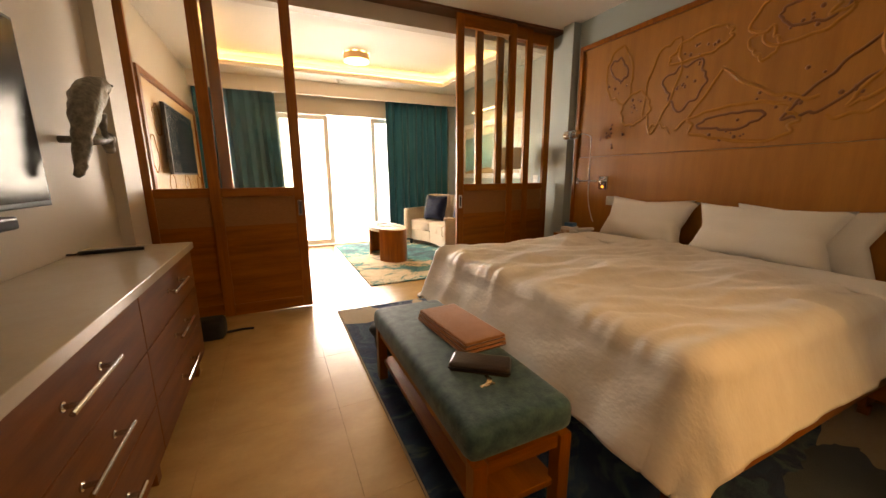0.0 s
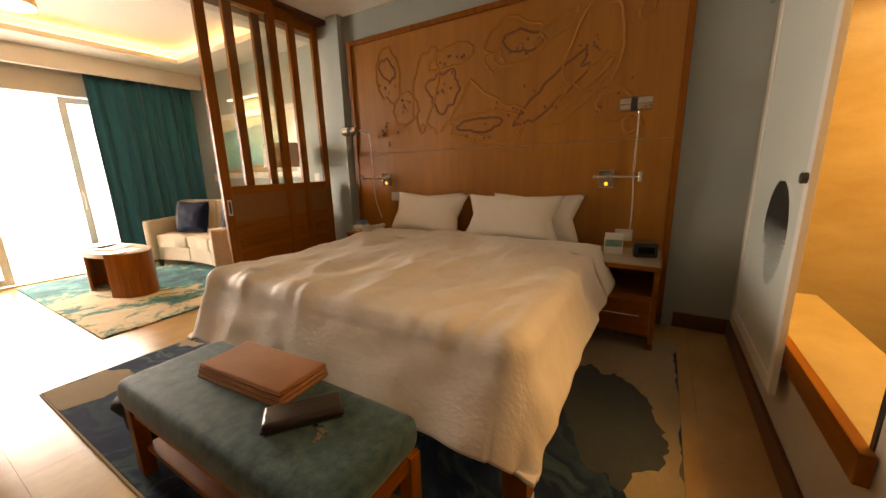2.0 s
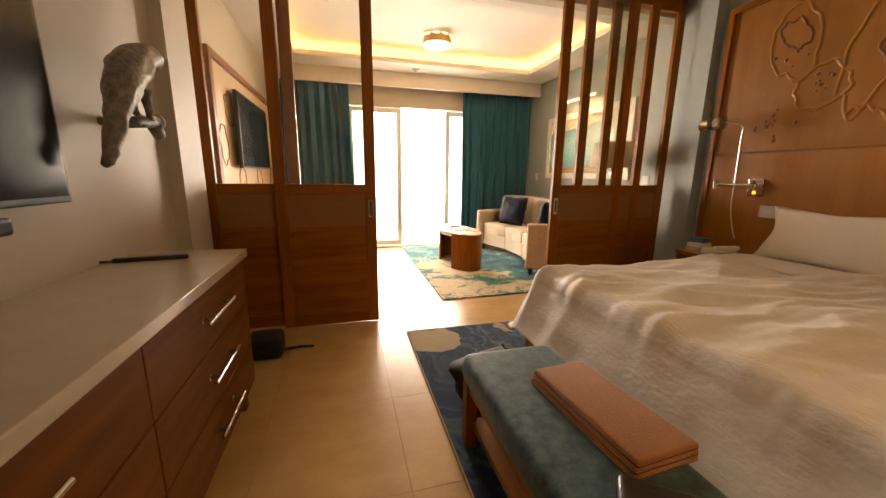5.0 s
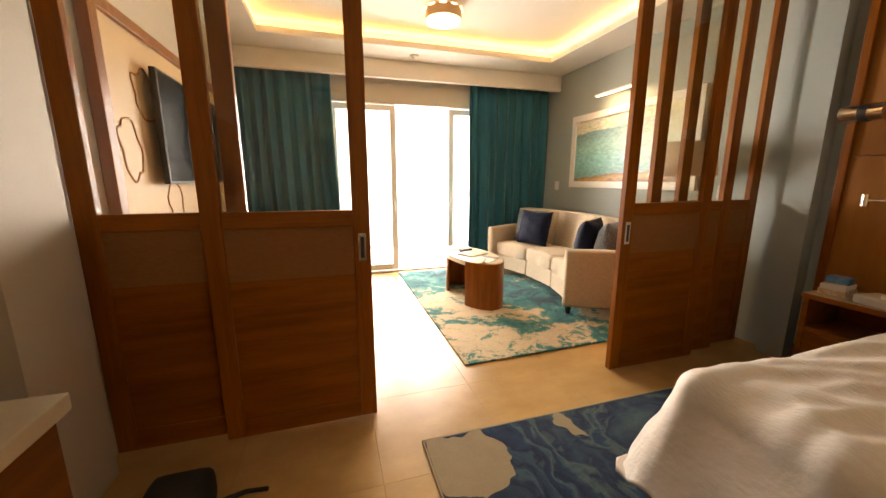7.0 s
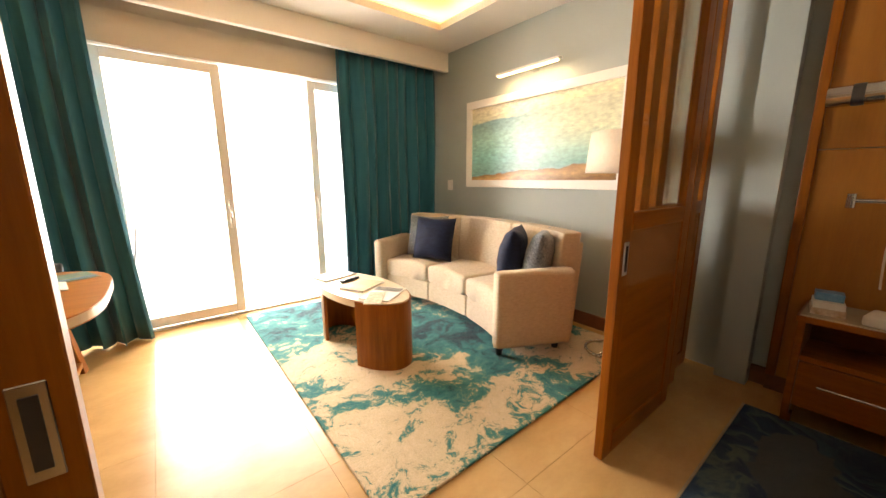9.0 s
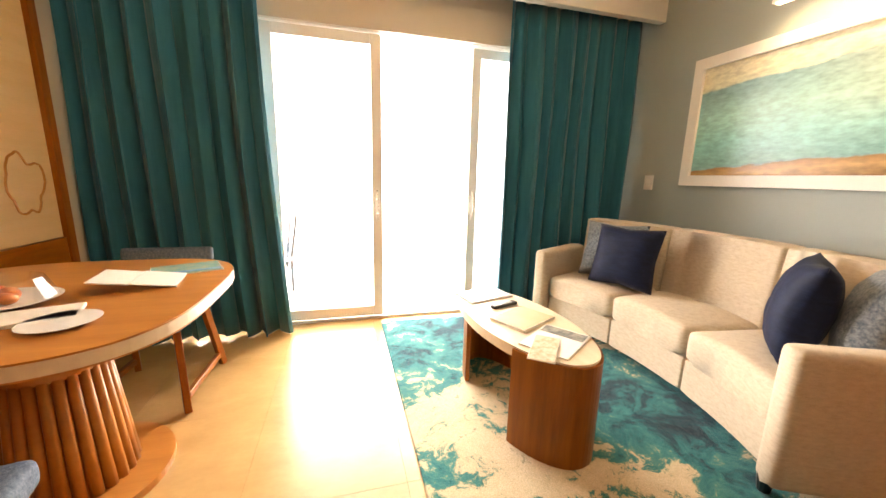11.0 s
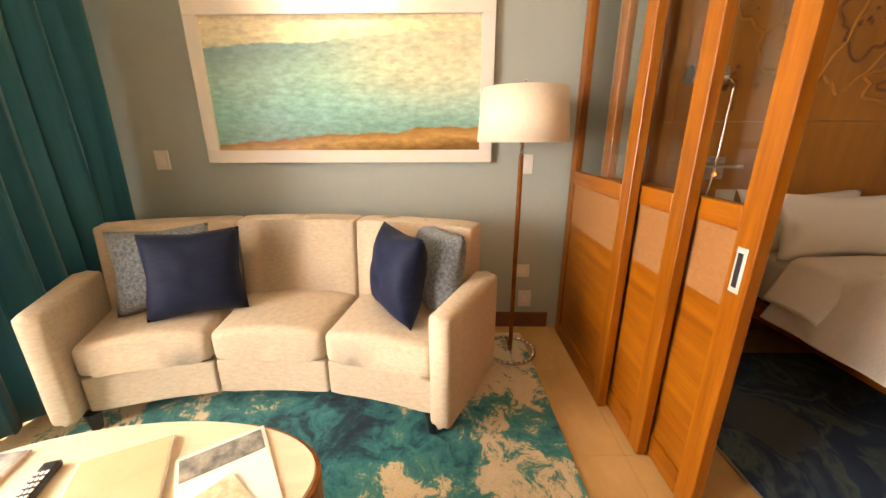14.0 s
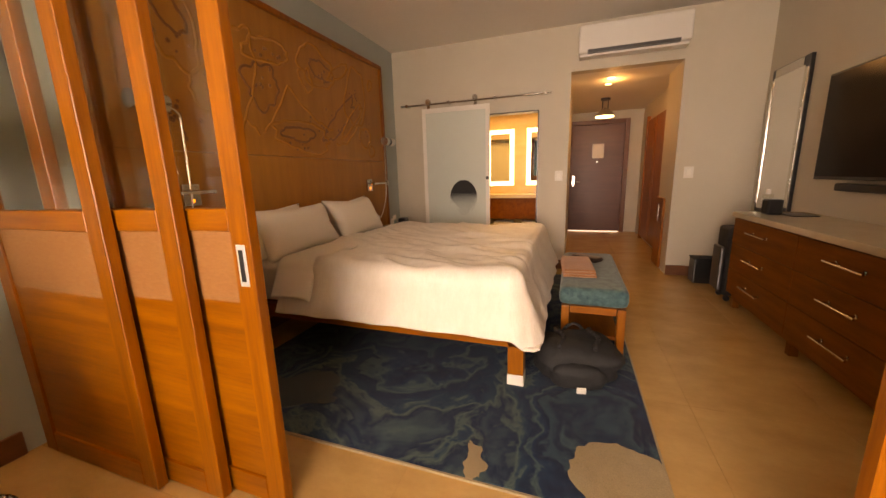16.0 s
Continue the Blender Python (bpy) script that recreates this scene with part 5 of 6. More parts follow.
for y0, y1, z0, z1 in ((-0.30, -0.251, 0.08, 1.22), (0.251, 0.30, 0.08, 1.22), (-0.22, 0.22, 1.241, 1.31)):
    part("frame_strip", box(0.031, 0.042, y0, y1, z0, z1, 0.003), M["chrome"], mr)
for z in (0.3, 0.6, 0.9):
    for y in (-0.28, 0.28):
        part("stud", ball(bmesh.new(), (0.043, y, z), 0.012, (0.5, 1, 1), 8, 6), M["chrome"], mr)


def parrot():
    """One plain statue of a parrot on a branch: a body lofted along its back from beak to tail tip."""
    bm = bmesh.new()
    # (y, z, half thickness, half width) along the body
    spine = ((0.335, 0.175, 0.006, 0.006), (0.33, 0.195, 0.022, 0.022), (0.30, 0.215, 0.045, 0.042), (0.25, 0.215, 0.056, 0.052), (0.19, 0.195, 0.068, 0.064), (0.12, 0.155, 0.088, 0.080), (0.05, 0.10, 0.098, 0.088), (-0.005, 0.04, 0.086, 0.078),
             (-0.045, -0.025, 0.062, 0.060), (-0.075, -0.08, 0.044, 0.050), (-0.105, -0.14, 0.034, 0.044), (-0.14, -0.20, 0.028, 0.036), (-0.165, -0.25, 0.018, 0.024), (-0.172, -0.262, 0.004, 0.008))
    rings, n = [], 20
    for i, (y, z, h, w) in enumerate(spine):
        h, w = h * 0.78, w * 0.74
        a, b = spine[max(0, i - 1)], spine[min(len(spine) - 1, i + 1)]
        d = Vector((0, b[0] - a[0], b[1] - a[1])).normalized()
        up = Vector((0, -d.z, d.y))
        rings.append([bm.verts.new(Vector((0.17, y, z)) + up * h * math.sin(2 * math.pi * k / n) + Vector((w * math.cos(2 * math.pi * k / n), 0, 0))) for k in range(n)])
    for p, q in zip(rings, rings[1:]):
        for k in range(n):
            bm.faces.new((p[k], p[(k + 1) % n], q[(k + 1) % n], q[k]))
    bm.faces.new(rings[0])
    bm.faces.new(rings[-1][::-1])
    bmesh.ops.subdivide_edges(bm, edges=bm.edges, cuts=2, use_grid_fill=True)
    for v in bm.verts:
        v.co += Vector((1, 0.4, 0.4)) * 0.010 * noise.noise(v.co * 26) + Vector((0.5, 0.5, 0.5)) * 0.005 * noise.noise(v.co * 60)
    for sx in (-1, 1):
        rod(bm, (0.17 + sx * 0.03, 0.09, 0.05), (0.17 + sx * 0.025, 0.115, -0.03), 0.026, 10, 0.013)
        rod(bm, (0.17 + sx * 0.025, 0.115, -0.03), (0.17 + sx * 0.02, 0.13, -0.06), 0.014, 10, 0.012)
        ball(bm, (0.17 + sx * 0.02, 0.14, -0.055), 0.017, (0.8, 1.4, 0.8), 10, 8)
    ball(bm, (0.205, 0.305, 0.225), 0.007, (1, 1, 1), 8, 6)
    rod(bm, (0.17, -0.03, -0.095), (0.17, 0.235, -0.06), 0.021, 12, 0.026)
    ball(bm, (0.17, 0.235, -0.06), 0.032, (1, 0.9, 1), 10, 8)
    rod(bm, (0.17, 0.20, -0.075), (0.17, 0.24, -0.125), 0.030, 12, 0.022)
    rod(bm, (0.0, 0.15, -0.075), (0.17, 0.15, -0.075), 0.018, 12)
    return single("parrot_statue", bm, M["statue"], "grey resin parrot statue perched on a wall bracket", "statue", at=(XL, 2.315, 1.475), smooth=True)


parrot()

ac = thing("air_conditioner", 0.10, YB, 2.42, "white split air conditioner above the hall opening", "air conditioner")
part("casing", box(-0.52, 0.53, 0.002, 0.20, 0.03, 0.30, 0.02, 3), M["ac"], ac)
part("louvre", box(-0.42, 0.44, 0.06, 0.204, 0.022, 0.055, 0.004), M["dark_metal"], ac)
part("underside", box(-0.51, 0.52, 0.004, 0.15, 0.0, 0.029, 0.008), M["ac"], ac)

tb = thing("waste_bin", -0.72, -0.12, 0, "small black waste bin by the wall", "bin")
part("shell", box(-0.11, 0.11, -0.09, 0.09, 0, 0.26, 0.012), M["black"], tb)
part("rim", box(-0.115, 0.115, -0.095, 0.095, 0.255, 0.27, 0.004), M["black_cloth"], tb)
sc = thing("suitcase", -0.88, 0.42, 0, "upright dark soft suitcase beside the dresser", "suitcase")
part("body", box(-0.22, 0.20, -0.13, 0.13, 0.05, 0.68, 0.04, 3), M["black_cloth"], sc)
part("pocket", box(0.20, 0.235, -0.10, 0.10, 0.1, 0.5, 0.015), M["dark_metal"], sc)
part("handle", box(-0.08, 0.06, -0.015, 0.015, 0.68, 0.72, 0.01), M["black"], sc)
for x in (-0.16, 0.15):
    for y in (-0.09, 0.09):
        part("wheel", rod(bmesh.new(), (x, y - 0.012, 0.025), (x, y + 0.012, 0.025), 0.025, 12), M["black"], sc)
bag = thing("black_bag", -0.72, 3.02, 0, "small black bag with loose straps on the floor", "bag")
part("body", box(-0.12, 0.10, -0.09, 0.09, 0, 0.16, 0.05, 3), M["black_cloth"], bag, smooth=True)
part("strap", rod(rod(bmesh.new(), (0.08, 0.02, 0.02), (0.20, 0.06, 0.012), 0.01), (0.19, 0.06, 0.012), (0.28, 0.05, 0.011), 0.009), M["black_cloth"], bag)

# bedroom rug
single("bedroom_rug", box(0.24, 2.62, -0.02, 3.145, 0.0, 0.012, 0.004, 1), M["rugA"], "deep navy rug with marbled green pools", "rug")


def pool(name, cx, cy, rx, ry, seed, mat, label, wob=0.3, x0=0.242, x1=2.618, y0=-0.018, y1=3.148, z=0.0125):
    pts = [(min(max(cx + (a - cx), x0), x1), min(max(cy + (b - cy), y0), y1)) for a, b in outline(cx, cy, rx, ry, 0.2, seed, 260, wob)]
    pts = [(min(max(a + 0.045 * noise.noise(Vector((a * 6, b * 6, seed))) + 0.022 * noise.noise(Vector((a * 22, b * 22, seed))), x0), x1), min(max(b + 0.045 * noise.noise(Vector((a * 6, b * 6, seed + 9))) + 0.022 * noise.noise(Vector((a * 22, b * 22, seed + 4))), y0), y1)) for a, b in pts]
    part(name, prism(pts, 0.006, z), mat, bpy.data.objects["bedroom_rug"], label)


for x0, x1, y0, y1 in ((0.232, 0.241, -0.02, 3.145), (0.232, 2.62, 3.1455, 3.155)):
    part("binding", box(x0, x1, y0, y1, 0.0, 0.011), M["rugA_cream"], bpy.data.objects["bedroom_rug"], "pale stitched edge binding")
pool("pile_pool", 0.40, 2.98, 0.20, 0.24, 21, M["rugA_cream"], "cream pool of pile in the rug corner", 0.3)
pool("pile_pool", 0.98, 3.04, 0.04, 0.12, 22, M["rugA_cream"], "small cream streak in the rug", 0.35)
pool("pile_pool", 2.15, -0.05, 1.35, 0.60, 23, M["rugA_cream"], "cream end of the rug", 0.15, z=0.0126)
pool("pile_pool", 1.62, 0.28, 0.46, 0.20, 24, M["rugA_grey"], "slate grey pool reaching into the cream pile", 0.35, z=0.0135)
pool("pile_pool", 2.15, 2.85, 0.34, 0.16, 25, M["rugA_grey"], "slate pool of pile", 0.4, z=0.0135)

# ---- living room ----
pts = [(0.69, 3.775), (2.85, 3.83), (2.88, 6.30), (0.69, 6.40)]
single("living_rug", prism(pts, 0.0, 0.014, 0.004, 1), M["rugB"], "cream rug with drifting teal pools", "rug")

SCX, SCY = 0.16, 5.19


def arc_block(r0, r1, a0, a1, z0, z1, bev=0.0, seg=3, n=8, crown=0.0, lean=0.0):
    """A block bent round the sofa's centre of curvature; lean tips its top outwards."""
    bm = bmesh.new()
    rings = []
    for i in range(n + 1):
        a = a0 + (a1 - a0) * i / n
        up = crown * math.sin(math.pi * i / n)
        rings.append([bm.verts.new(((r + (lean if z == z1 else 0)) * math.cos(a), (r + (lean if z == z1 else 0)) * math.sin(a), z + (up if z == z1 else 0))) for r, z in ((r0, z0), (r1, z0), (r1, z1), (r0, z1))])
    sharp = []
    for p, q in zip(rings, rings[1:]):
        for k in range(4):
            bm.faces.new((p[k], p[(k + 1) % 4], q[(k + 1) % 4], q[k]))
            sharp.append(bm.edges.get((p[k], q[k])))
    for g in (rings[0], rings[-1]):
        f = bm.faces.new(g)
        sharp += list(f.edges)
    if bev:
        bmesh.ops.bevel(bm, geom=sharp, offset=bev, segments=seg, affect="EDGES", profile=0.6)
    return bm


sofa = thing("sofa", SCX, SCY, 0, "curved oatmeal woven three seat sofa", "sofa")
A = 0.415
part("base", arc_block(2.00, 2.52, -A - 0.01, A + 0.01, 0.10, 0.28, 0.02), M["sofa"], sofa)
for k in range(3):
    a0 = -A + k * 2 * A / 3
    part("front_panel", arc_block(1.965, 2.005, a0 + 0.002, a0 + 2 * A / 3 - 0.002, 0.105, 0.285, 0.014), M["sofa"], sofa, smooth=False)
    part("seat_cushion", arc_block(1.95, 2.42, a0 + 0.002, a0 + 2 * A / 3 - 0.002, 0.288, 0.445, 0.04, crown=0.02), M["sofa"], sofa, smooth=True)
    part("back_cushion", arc_block(2.38, 2.53, a0 + 0.002, a0 + 2 * A / 3 - 0.002, 0.30, 0.875, 0.02, crown=0.0, lean=0.06), M["sofa"], sofa, smooth=True)
part("back_shell", arc_block(2.50, 2.57, -A + 0.005, A - 0.005, 0.11, 0.80, 0.02, lean=0.05), M["sofa"], sofa)
for s in (-1, 1):
    a0, a1 = (A + 0.002, A + 0.056) if s > 0 else (-A - 0.056, -A - 0.002)
    part("arm", arc_block(1.90, 2.47, a0, a1, 0.105, 0.645, 0.035, n=2), M["sofa"], sofa, smooth=True)
for a in (-A + 0.005, A - 0.005):
    for r in (1.97, 2.42):
        part("leg", rod(bmesh.new(), (r * math.cos(a), r * math.sin(a), 0.014), (r * math.cos(a), r * math.sin(a), 0.106), 0.022, 12, 0.034), M["black"], sofa)

pillow("throw_cushion", 0.44, 0.43, 0.20, M["speckle"], "grey blue speckled cushion on the sofa", "cushion", "sofa cushions", pose(2.31, 5.78, 0.462, 0, 16, 28), 0.1)
pillow("throw_cushion", 0.44, 0.43, 0.20, M["navy"], "navy velvet cushion propped on the sofa", "cushion", "sofa cushions", pose(2.24, 5.58, 0.462, 0, 16, 24), 0.1)
pillow("throw_cushion", 0.44, 0.43, 0.20, M["speckle"], "grey blue speckled cushion by the sofa arm", "cushion", "sofa cushions", pose(2.36, 4.44, 0.46, 0, 12, -62), 0.1)
pillow("throw_cushion", 0.44, 0.43, 0.20, M["navy"], "navy velvet cushion leaning by the sofa arm", "cushion", "sofa cushions", pose(2.27, 4.62, 0.465, 0, 10, -58), 0.1)

# coffee table
ct = thing("coffee_table", 1.28, 5.19, 0.0, "oval coffee table with cream top and curved teak ends", "coffee table", rz=6)
RX, RY = 0.235, 0.515


def oval(f, n=64, a0=0.0, a1=2 * math.pi):
    return [((RX + f) * math.cos(a0 + (a1 - a0) * k / n), (RY + f) * math.sin(a0 + (a1 - a0) * k / n)) for k in range(n if abs(a1 - a0 - 2 * math.pi) < 1e-6 else n + 1)]


part("tabletop", prism(oval(0), 0.425, 0.475, 0.004), M["cream_top"], ct, "cream oak top")
for a0, a1, top in ((math.radians(212), math.radians(330), 0.468), (math.radians(28), math.radians(152), 0.424)):
    o = 0.012 if top > 0.45 else -0.03
    outer, inner = oval(o, 24, a0, a1), oval(o - 0.024, 24, a0, a1)
    part("curved_end", prism(outer + inner[::-1], 0.014, top, 0.002, 1), M["wood"], ct, "curved teak end panel")


def sheet(name, x, y, z, w, d, rz, mat, label, cat, th=0.004, bands=()):
    o = thing(name, x, y, z, label, cat, rz=rz)
    part("pages", box(-w / 2, w / 2, -d / 2, d / 2, 0, th), M["paper"], o)
    part("cover", box(-w / 2 + 0.003, w / 2 - 0.003, -d / 2 + 0.003, d / 2 - 0.003, th + 0.0005, th + 0.0015), mat, o)
    for y0, y1, m in bands:
        part("printed_band", box(-w / 2 + 0.01, w / 2 - 0.01, y0, y1, th + 0.002, th + 0.0028), m, o)
    return o


sheet("magazine", 1.235, 5.56, 0.4755, 0.30, 0.20, 14, M["dark_print"], "glossy magazine with a blue cover picture", "magazine", 0.009, ((0.02, 0.09, M["blue_print"]), (-0.03, 0.0, M["black"])))
rm = thing("remote_control", 1.28, 5.36, 0.4755, "black television remote on the coffee table", "remote", rz=-72)
part("body", box(-0.02, 0.02, -0.085, 0.085, 0, 0.018, 0.006), M["black"], rm)
bm = bmesh.new()
for i in range(3):
    for j in range(7):
        block(bm, -0.013 + i * 0.01, -0.007 + i * 0.01, -0.07 + j * 0.018, -0.06 + j * 0.018, 0.0182, 0.0205)
part("buttons", bm, M["ac"], rm)
sheet("leather_folder", 1.29, 5.16, 0.4755, 0.21, 0.27, -62, M["kraft"], "tan information folder on the coffee table", "folder", 0.012)
sheet("brochure", 1.32, 4.90, 0.4755, 0.22, 0.29, -55, M["paper"], "white brochure with a small grey photo", "brochure", 0.004, ((0.05, 0.13, M["dark_print"]),))
sheet("leaflet", 1.22, 4.83, 0.4805, 0.11, 0.24, -38, M["tan_print"], "tan printed leaflet with lines of text", "leaflet", 0.003)
bpy.data.objects["leaflet"].location.z = 0.483

# picture and its light
pic = thing("framed_picture", XR, 4.952, 1.165, "wide framed sea and shore photograph in white frame", "picture")
W2, H2 = 0.887, 0.89
for y0, y1, z0, z1 in ((-W2, W2, 0, 0.075), (-W2, W2, H2 - 0.075, H2), (-W2, -W2 + 0.075, 0.075, H2 - 0.075), (W2 - 0.075, W2, 0.075, H2 - 0.075)):
    part("frame_bar", box(-0.04, -0.002, y0, y1, z0, z1, 0.003), M["trim"], pic)
part("print", box(-0.02, -0.004, -W2 + 0.075, W2 - 0.075, 0.075, H2 - 0.075), M["sea"], pic, "turquoise sea above ochre rocks")
pl = thing("picture_light", XR, 4.955, 2.19, "white bar picture light, lit, above the picture", "picture light")
part("housing", box(-0.17, -0.13, -0.34, 0.34, 0, 0.022, 0.004), M["trim"], pl)
part("tube", box(-0.166, -0.134, -0.32, 0.32, -0.008, -0.001), M["bulb"], pl, "glowing tube")
part("stem", box(-0.13, -0.002, -0.03, 0.03, 0.0, 0.02, 0.004), M["chrome"], pl)

# ceiling lamp and smoke detector
cl = thing("ceiling_lamp", 0.97, 5.20, ZL + 0.17, "round flush ceiling lamp with a tan drum shade, lit", "ceiling lamp")
part("drum", rod(bmesh.new(), (0, 0, -0.09), (0, 0, -0.001), 0.17, 40), M["kraft"], cl)
part("diffuser", rod(bmesh.new(), (0, 0, -0.105), (0, 0, -0.091), 0.16, 40), M["bulb"], cl)
for k in range(10):
    a = 2 * math.pi * k / 10
    part("glow_slot", box(-0.03, 0.03, -0.001, 0.001, -0.012, -0.002), M["bulb"], cl).matrix_basis = pose(0.172 * math.cos(a), 0.172 * math.sin(a), 0, 0, 0, math.degrees(a) + 90)
sd = thing("smoke_detector", 0.86, 5.98, ZL, "small white smoke detector on the ceiling", "smoke detector")
part("base", rod(bmesh.new(), (0, 0, -0.02), (0, 0, -0.001), 0.05, 24), M["ac"], sd)
part("sensor", rod(bmesh.new(), (0, 0, -0.045), (0, 0, -0.021), 0.022, 16, 0.03), M["ac"], sd)

# floor lamp
fl = thing("floor_lamp", 2.62, 3.94, 0.0, "wooden pole floor lamp with linen drum shade", "floor lamp")
bm = bmesh.new()
for k in range(28):
    a, b = 2 * math.pi * k / 28, 2 * math.pi * (k + 1) / 28
    rod(bm, (0.15 * math.cos(a), 0.15 * math.sin(a), 0.025), (0.15 * math.cos(b), 0.15 * math.sin(b), 0.025), 0.011, 8)
rod(bm, (-0.15, 0, 0.025), (0.15, 0, 0.025), 0.008, 8)
part("base_ring", bm, M["chrome"], fl, "chrome ring base", smooth=True)
part("pole", rod(bmesh.new(), (0, 0, 0.025), (0, 0, 1.22), 0.013, 16), M["walnut"], fl)
part("neck", rod(rod(bmesh.new(), (0, 0, 1.221), (0, 0, 1.36), 0.012, 12), (-0.03, 0, 1.235), (0.03, 0, 1.235), 0.008, 8), M["chrome"], fl)
bm = bmesh.new()
bmesh.ops.create_cone(bm, cap_ends=False, segments=40, radius1=0.24, radius2=0.215, depth=0.26, matrix=Matrix.Translation((0, 0, 1.42)))
sh = part("shade", bm, M["shade"], fl, "cream linen drum shade", smooth=True)
sm = sh.modifiers.new("thick", "SOLIDIFY")
sm.thickness = 0.004
part("finial", rod(rod(bmesh.new(), (0, 0, 1.361), (0, 0, 1.59), 0.005, 8), (-0.2, 0, 1.55), (0.2, 0, 1.55), 0.003, 6), M["chrome"], fl)

# dining desk
dk = thing("dining_table", -0.60, 5.10, 0, "honey teak table with rounded corners on a fluted pedestal", "table")
tp = []
for k in range(72):
    a = 2 * math.pi * k / 72
    c, s = math.cos(a), math.sin(a)
    e = 2 / 3.4
    tp.append((0.54 * math.copysign(abs(c) ** e, c), 0.56 * math.copysign(abs(s) ** e, s)))
part("tabletop", prism(tp, 0.70, 0.748, 0.004), M["desk"], dk)
part("edge_band", prism([(x * 1.004, y * 1.004) for x, y in tp], 0.706, 0.742), M["cream_top"], dk, "pale wooden edge band")
part("column", rod(bmesh.new(), (0, 0, 0.03), (0, 0, 0.70), 0.12, 32, 0.105), M["desk"], dk)
part("collar", rod(bmesh.new(), (0, 0, 0.485), (0, 0, 0.51), 0.15, 40, 0.145), M["desk"], dk)
for k in range(26):
    a = 2 * math.pi * k / 26
    part("flute", rod(bmesh.new(), (0.175 * math.cos(a), 0.175 * math.sin(a), 0.03), (0.138 * math.cos(a), 0.138 * math.sin(a), 0.49), 0.022, 8, 0.017), M["desk"], dk, smooth=True)
part("base_plate", rod(bmesh.new(), (0, 0, 0.0), (0, 0, 0.03), 0.31, 48), M["desk"], dk)

sheet("postcard_sheet", -0.27, 5.42, 0.7485, 0.26, 0.20, 24, M["teal_print"], "turquoise printed card on the table", "card", 0.003, ((-0.08, -0.05, M["blue_print"]),))
nb = thing("open_leaflet", -0.36, 5.20, 0.7485, "white folded leaflet lying open on the table", "leaflet", rz=10)
part("page", block(bmesh.new(), -0.12, 0.0, -0.10, 0.10, 0, 0.004, m=pose(0, 0, 0.022, 0, 9, 0)), M["paper"], nb)
part("page", block(bmesh.new(), 0.0, 0.14, -0.10, 0.10, 0, 0.004, m=pose(0, 0, 0.024, 0, -9, 0).inverted() @ pose(0, 0, 0.048)), M["paper"], nb)
pt = thing("fruit_plate", -0.64, 5.02, 0.7485, "white plate of cut fruit under a clear cover", "plate")
part("plate", rod(bmesh.new(), (0, 0, 0), (0, 0, 0.018), 0.08, 32, 0.14), M["ac"], pt)
rnd = random.Random(9)
for k in range(9):
    part("fruit_piece", ball(bmesh.new(), (rnd.uniform(-0.07, 0.07), rnd.uniform(-0.07, 0.07), 0.035), 0.025, (1, 1, 0.7), 10, 8), M["fruit"], pt, smooth=True)
part("clear_cover", rod(bmesh.new(), (0, 0, 0.02), (0, 0, 0.085), 0.13, 32, 0.10), M["glass"], pt)
single("napkin", box(-0.12, 0.12, -0.07, 0.07, 0, 0.012, 0.004), M["paper"], "folded white napkin on the table", "napkin", at=(-0.48, 4.86, 0.7485), rz=20)
single("side_plate", rod(bmesh.new(), (0, 0, 0), (0, 0, 0.012), 0.06, 28, 0.09), M["ac"], "small white side plate on the table", "plate", at=(-0.36, 4.80, 0.7485))
single("menu_sheet", box(-0.10, 0.10, -0.14, 0.14, 0, 0.003), M["paper"], "plain white sheet on the table", "paper", at=(-0.80, 4.80, 0.7485), rz=-15)


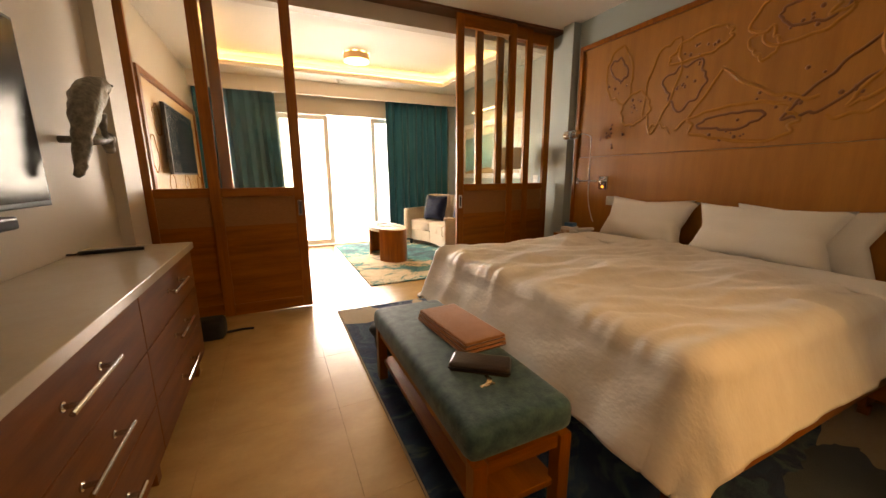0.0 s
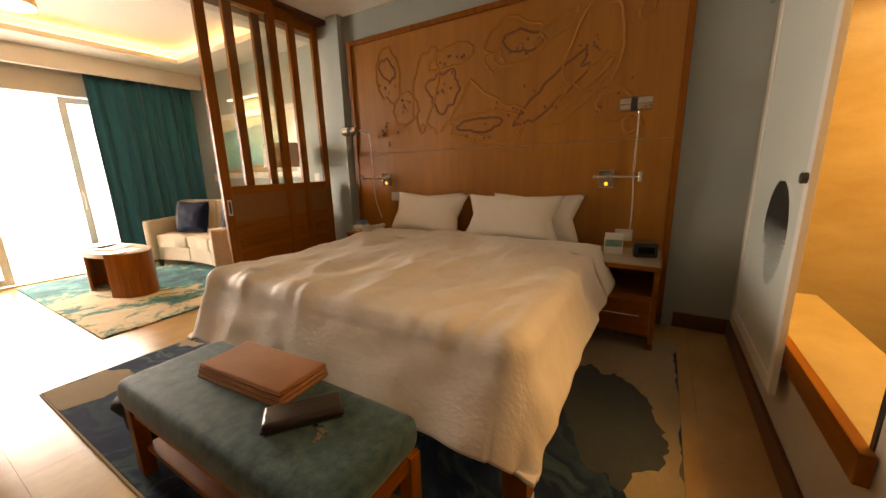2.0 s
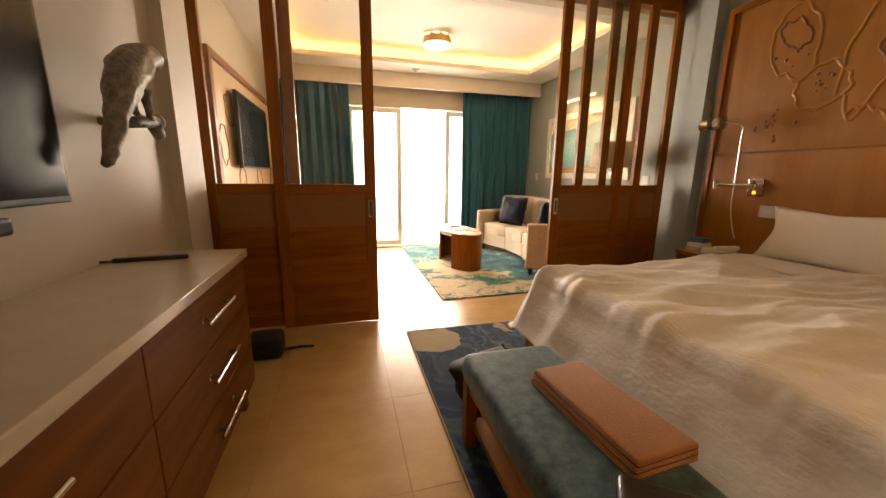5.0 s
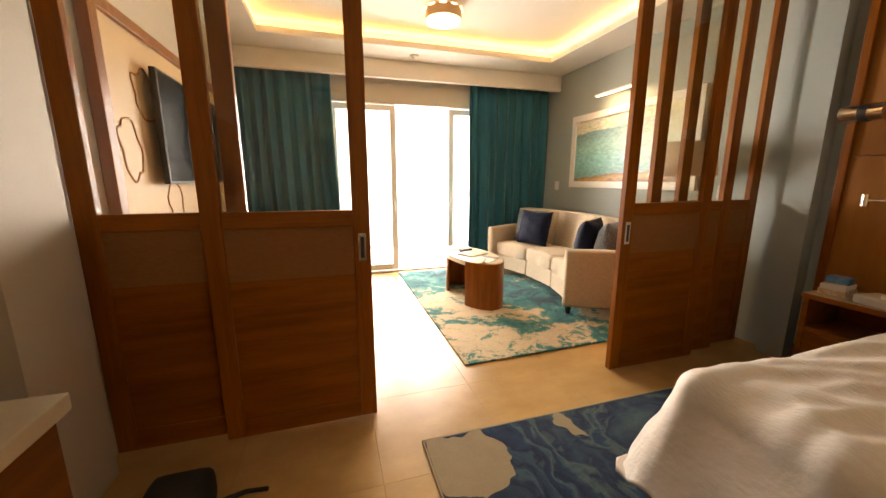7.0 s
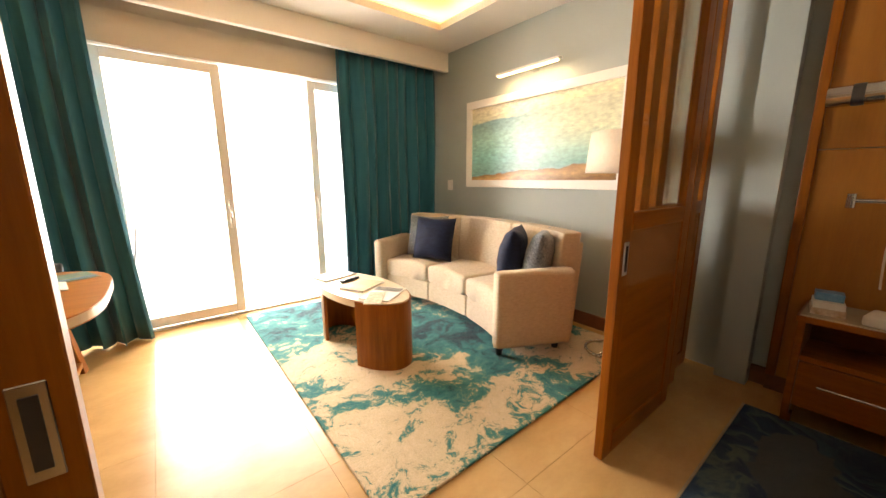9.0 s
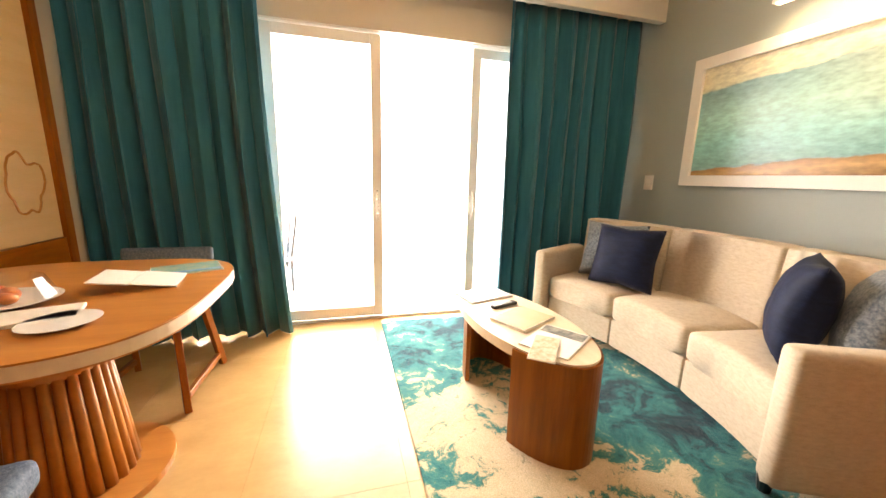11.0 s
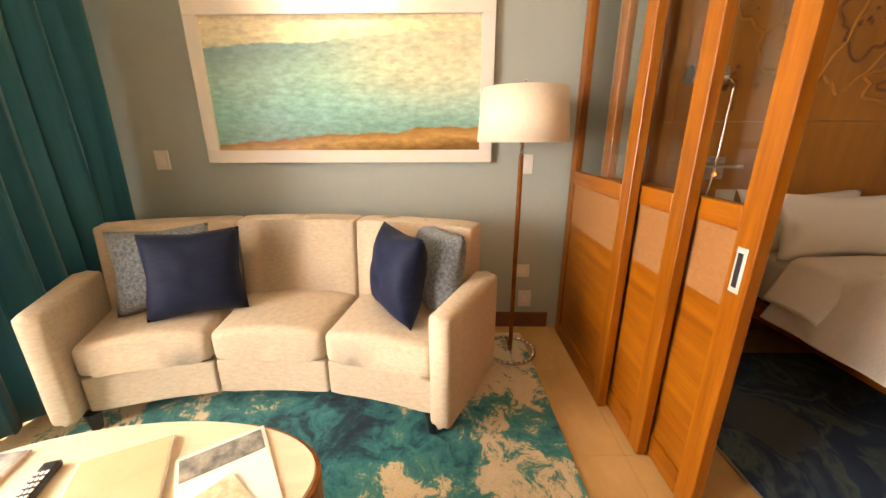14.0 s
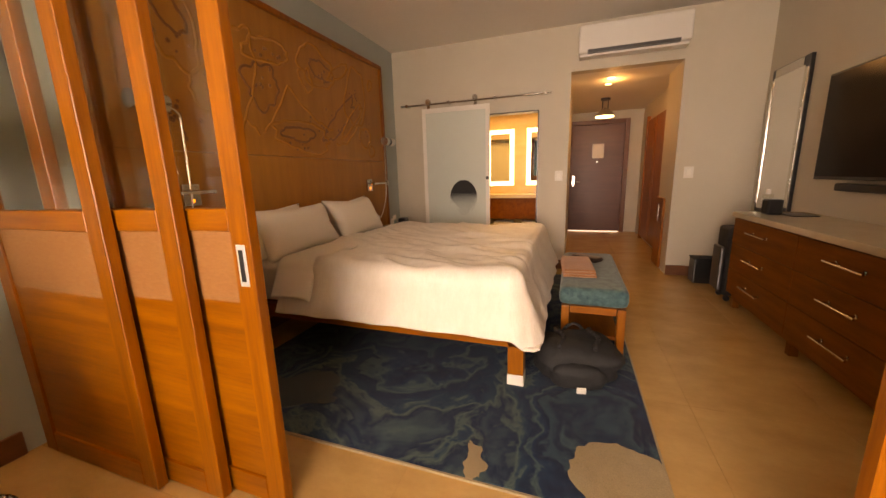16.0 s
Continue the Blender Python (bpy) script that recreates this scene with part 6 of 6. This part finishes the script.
def dining_chair(x, y, rz):
    """Upholstered shell on splayed wooden sled legs; it faces +y."""
    c = thing("dining_chair", x, y, 0, "blue speckled upholstered chair on splayed teak legs", "chair", "chairs at the table", rz)
    part("seat", box(-0.23, 0.23, -0.22, 0.23, 0.41, 0.49, 0.03, 3), M["denim"], c, smooth=True)
    bm = block(bmesh.new(), -0.23, 0.23, -0.025, 0.025, 0, 0.31, 0.02, 3, m=pose(0, -0.23, 0.44, 8, 0, 0))
    part("backrest", bm, M["denim"], c, smooth=True)
    for s in (-1, 1):
        for a, b in (((s * 0.19, 0.17, 0.41), (s * 0.23, 0.24, 0.0)), ((s * 0.19, -0.17, 0.41), (s * 0.23, -0.26, 0.0))):
            m = Matrix.Translation((Vector(a) + Vector(b)) / 2) @ (Vector(b) - Vector(a)).to_track_quat("Z", "Y").to_matrix().to_4x4()
            h = (Vector(b) - Vector(a)).length / 2
            part("leg", block(bmesh.new(), -0.016, 0.016, -0.02, 0.02, -h, h + 0.0, 0.003, 1, m=m), M["wood"], c)
        part("sled_rail", box(s * 0.222 - 0.014, s * 0.222 + 0.014, -0.22, 0.21, 0.055, 0.09, 0.003, 1), M["wood_h"], c)
    return c


dining_chair(-0.50, 4.33, -78)
dining_chair(-0.58, 5.72, 178)

# living room television wall
lp = thing("media_panel", XL, 5.03, 0.0, "tall teak wall panel with a pale carved field", "wall panel")
for y0, y1, z0, z1 in ((-1.27, -1.20, 0.1, 2.10), (1.08, 1.14, 0.1, 2.10), (-1.20, 1.08, 2.04, 2.10)):
    part("frame_bar", box(0.002, 0.055, y0, y1, z0, z1, 0.004), M["wood"], lp)
part("lower_board", box(0.002, 0.045, -1.20, 1.08, 0.1, 0.80, 0.004), M["wood_h"], lp)
part("field", box(0.002, 0.03, -1.20, 1.08, 0.803, 2.04), M["field"], lp, "pale tan carved field")
bm = bmesh.new()
for sd2 in range(9):
    pts = outline(-1.03 + 0.24 * sd2, 1.42 + 0.36 * math.sin(sd2 * 2.1), 0.11, 0.15, 0.3, 40 + sd2, 40, 0.35)
    for a, b in zip(pts, pts[1:] + pts[:1]):
        rod(bm, (0.031, *a), (0.031, *b), 0.006, 5)
part("carving", bm, M["carve"], lp)
tv2 = thing("television", XL, 4.84, 1.235, "black flat television on the living room panel", "television")
part("mount", box(0.032, 0.07, -0.3, 0.3, 0.15, 0.5), M["black"], tv2)
part("bezel", box(0.07, 0.105, -0.61, 0.61, 0, 0.66, 0.006), M["black"], tv2)
part("screen", box(0.1052, 0.107, -0.595, 0.595, 0.018, 0.645), M["screen"], tv2)

# ---- floor tiles ----
TS = 0.61
tile_mesh = mesh("tile", box(0.0006, TS - 0.0006, 0.0006, TS - 0.0006, -0.012, 0.0), M["tile"])
floor_ob = bpy.data.objects["floor"]
nx, ny = 7, 17
for i in range(nx):
    for j in range(ny):
        t = new("tile", tile_mesh)
        t.parent = floor_ob
        t.location = (XL - 0.05 + i * TS, -3.75 + j * TS, 0)
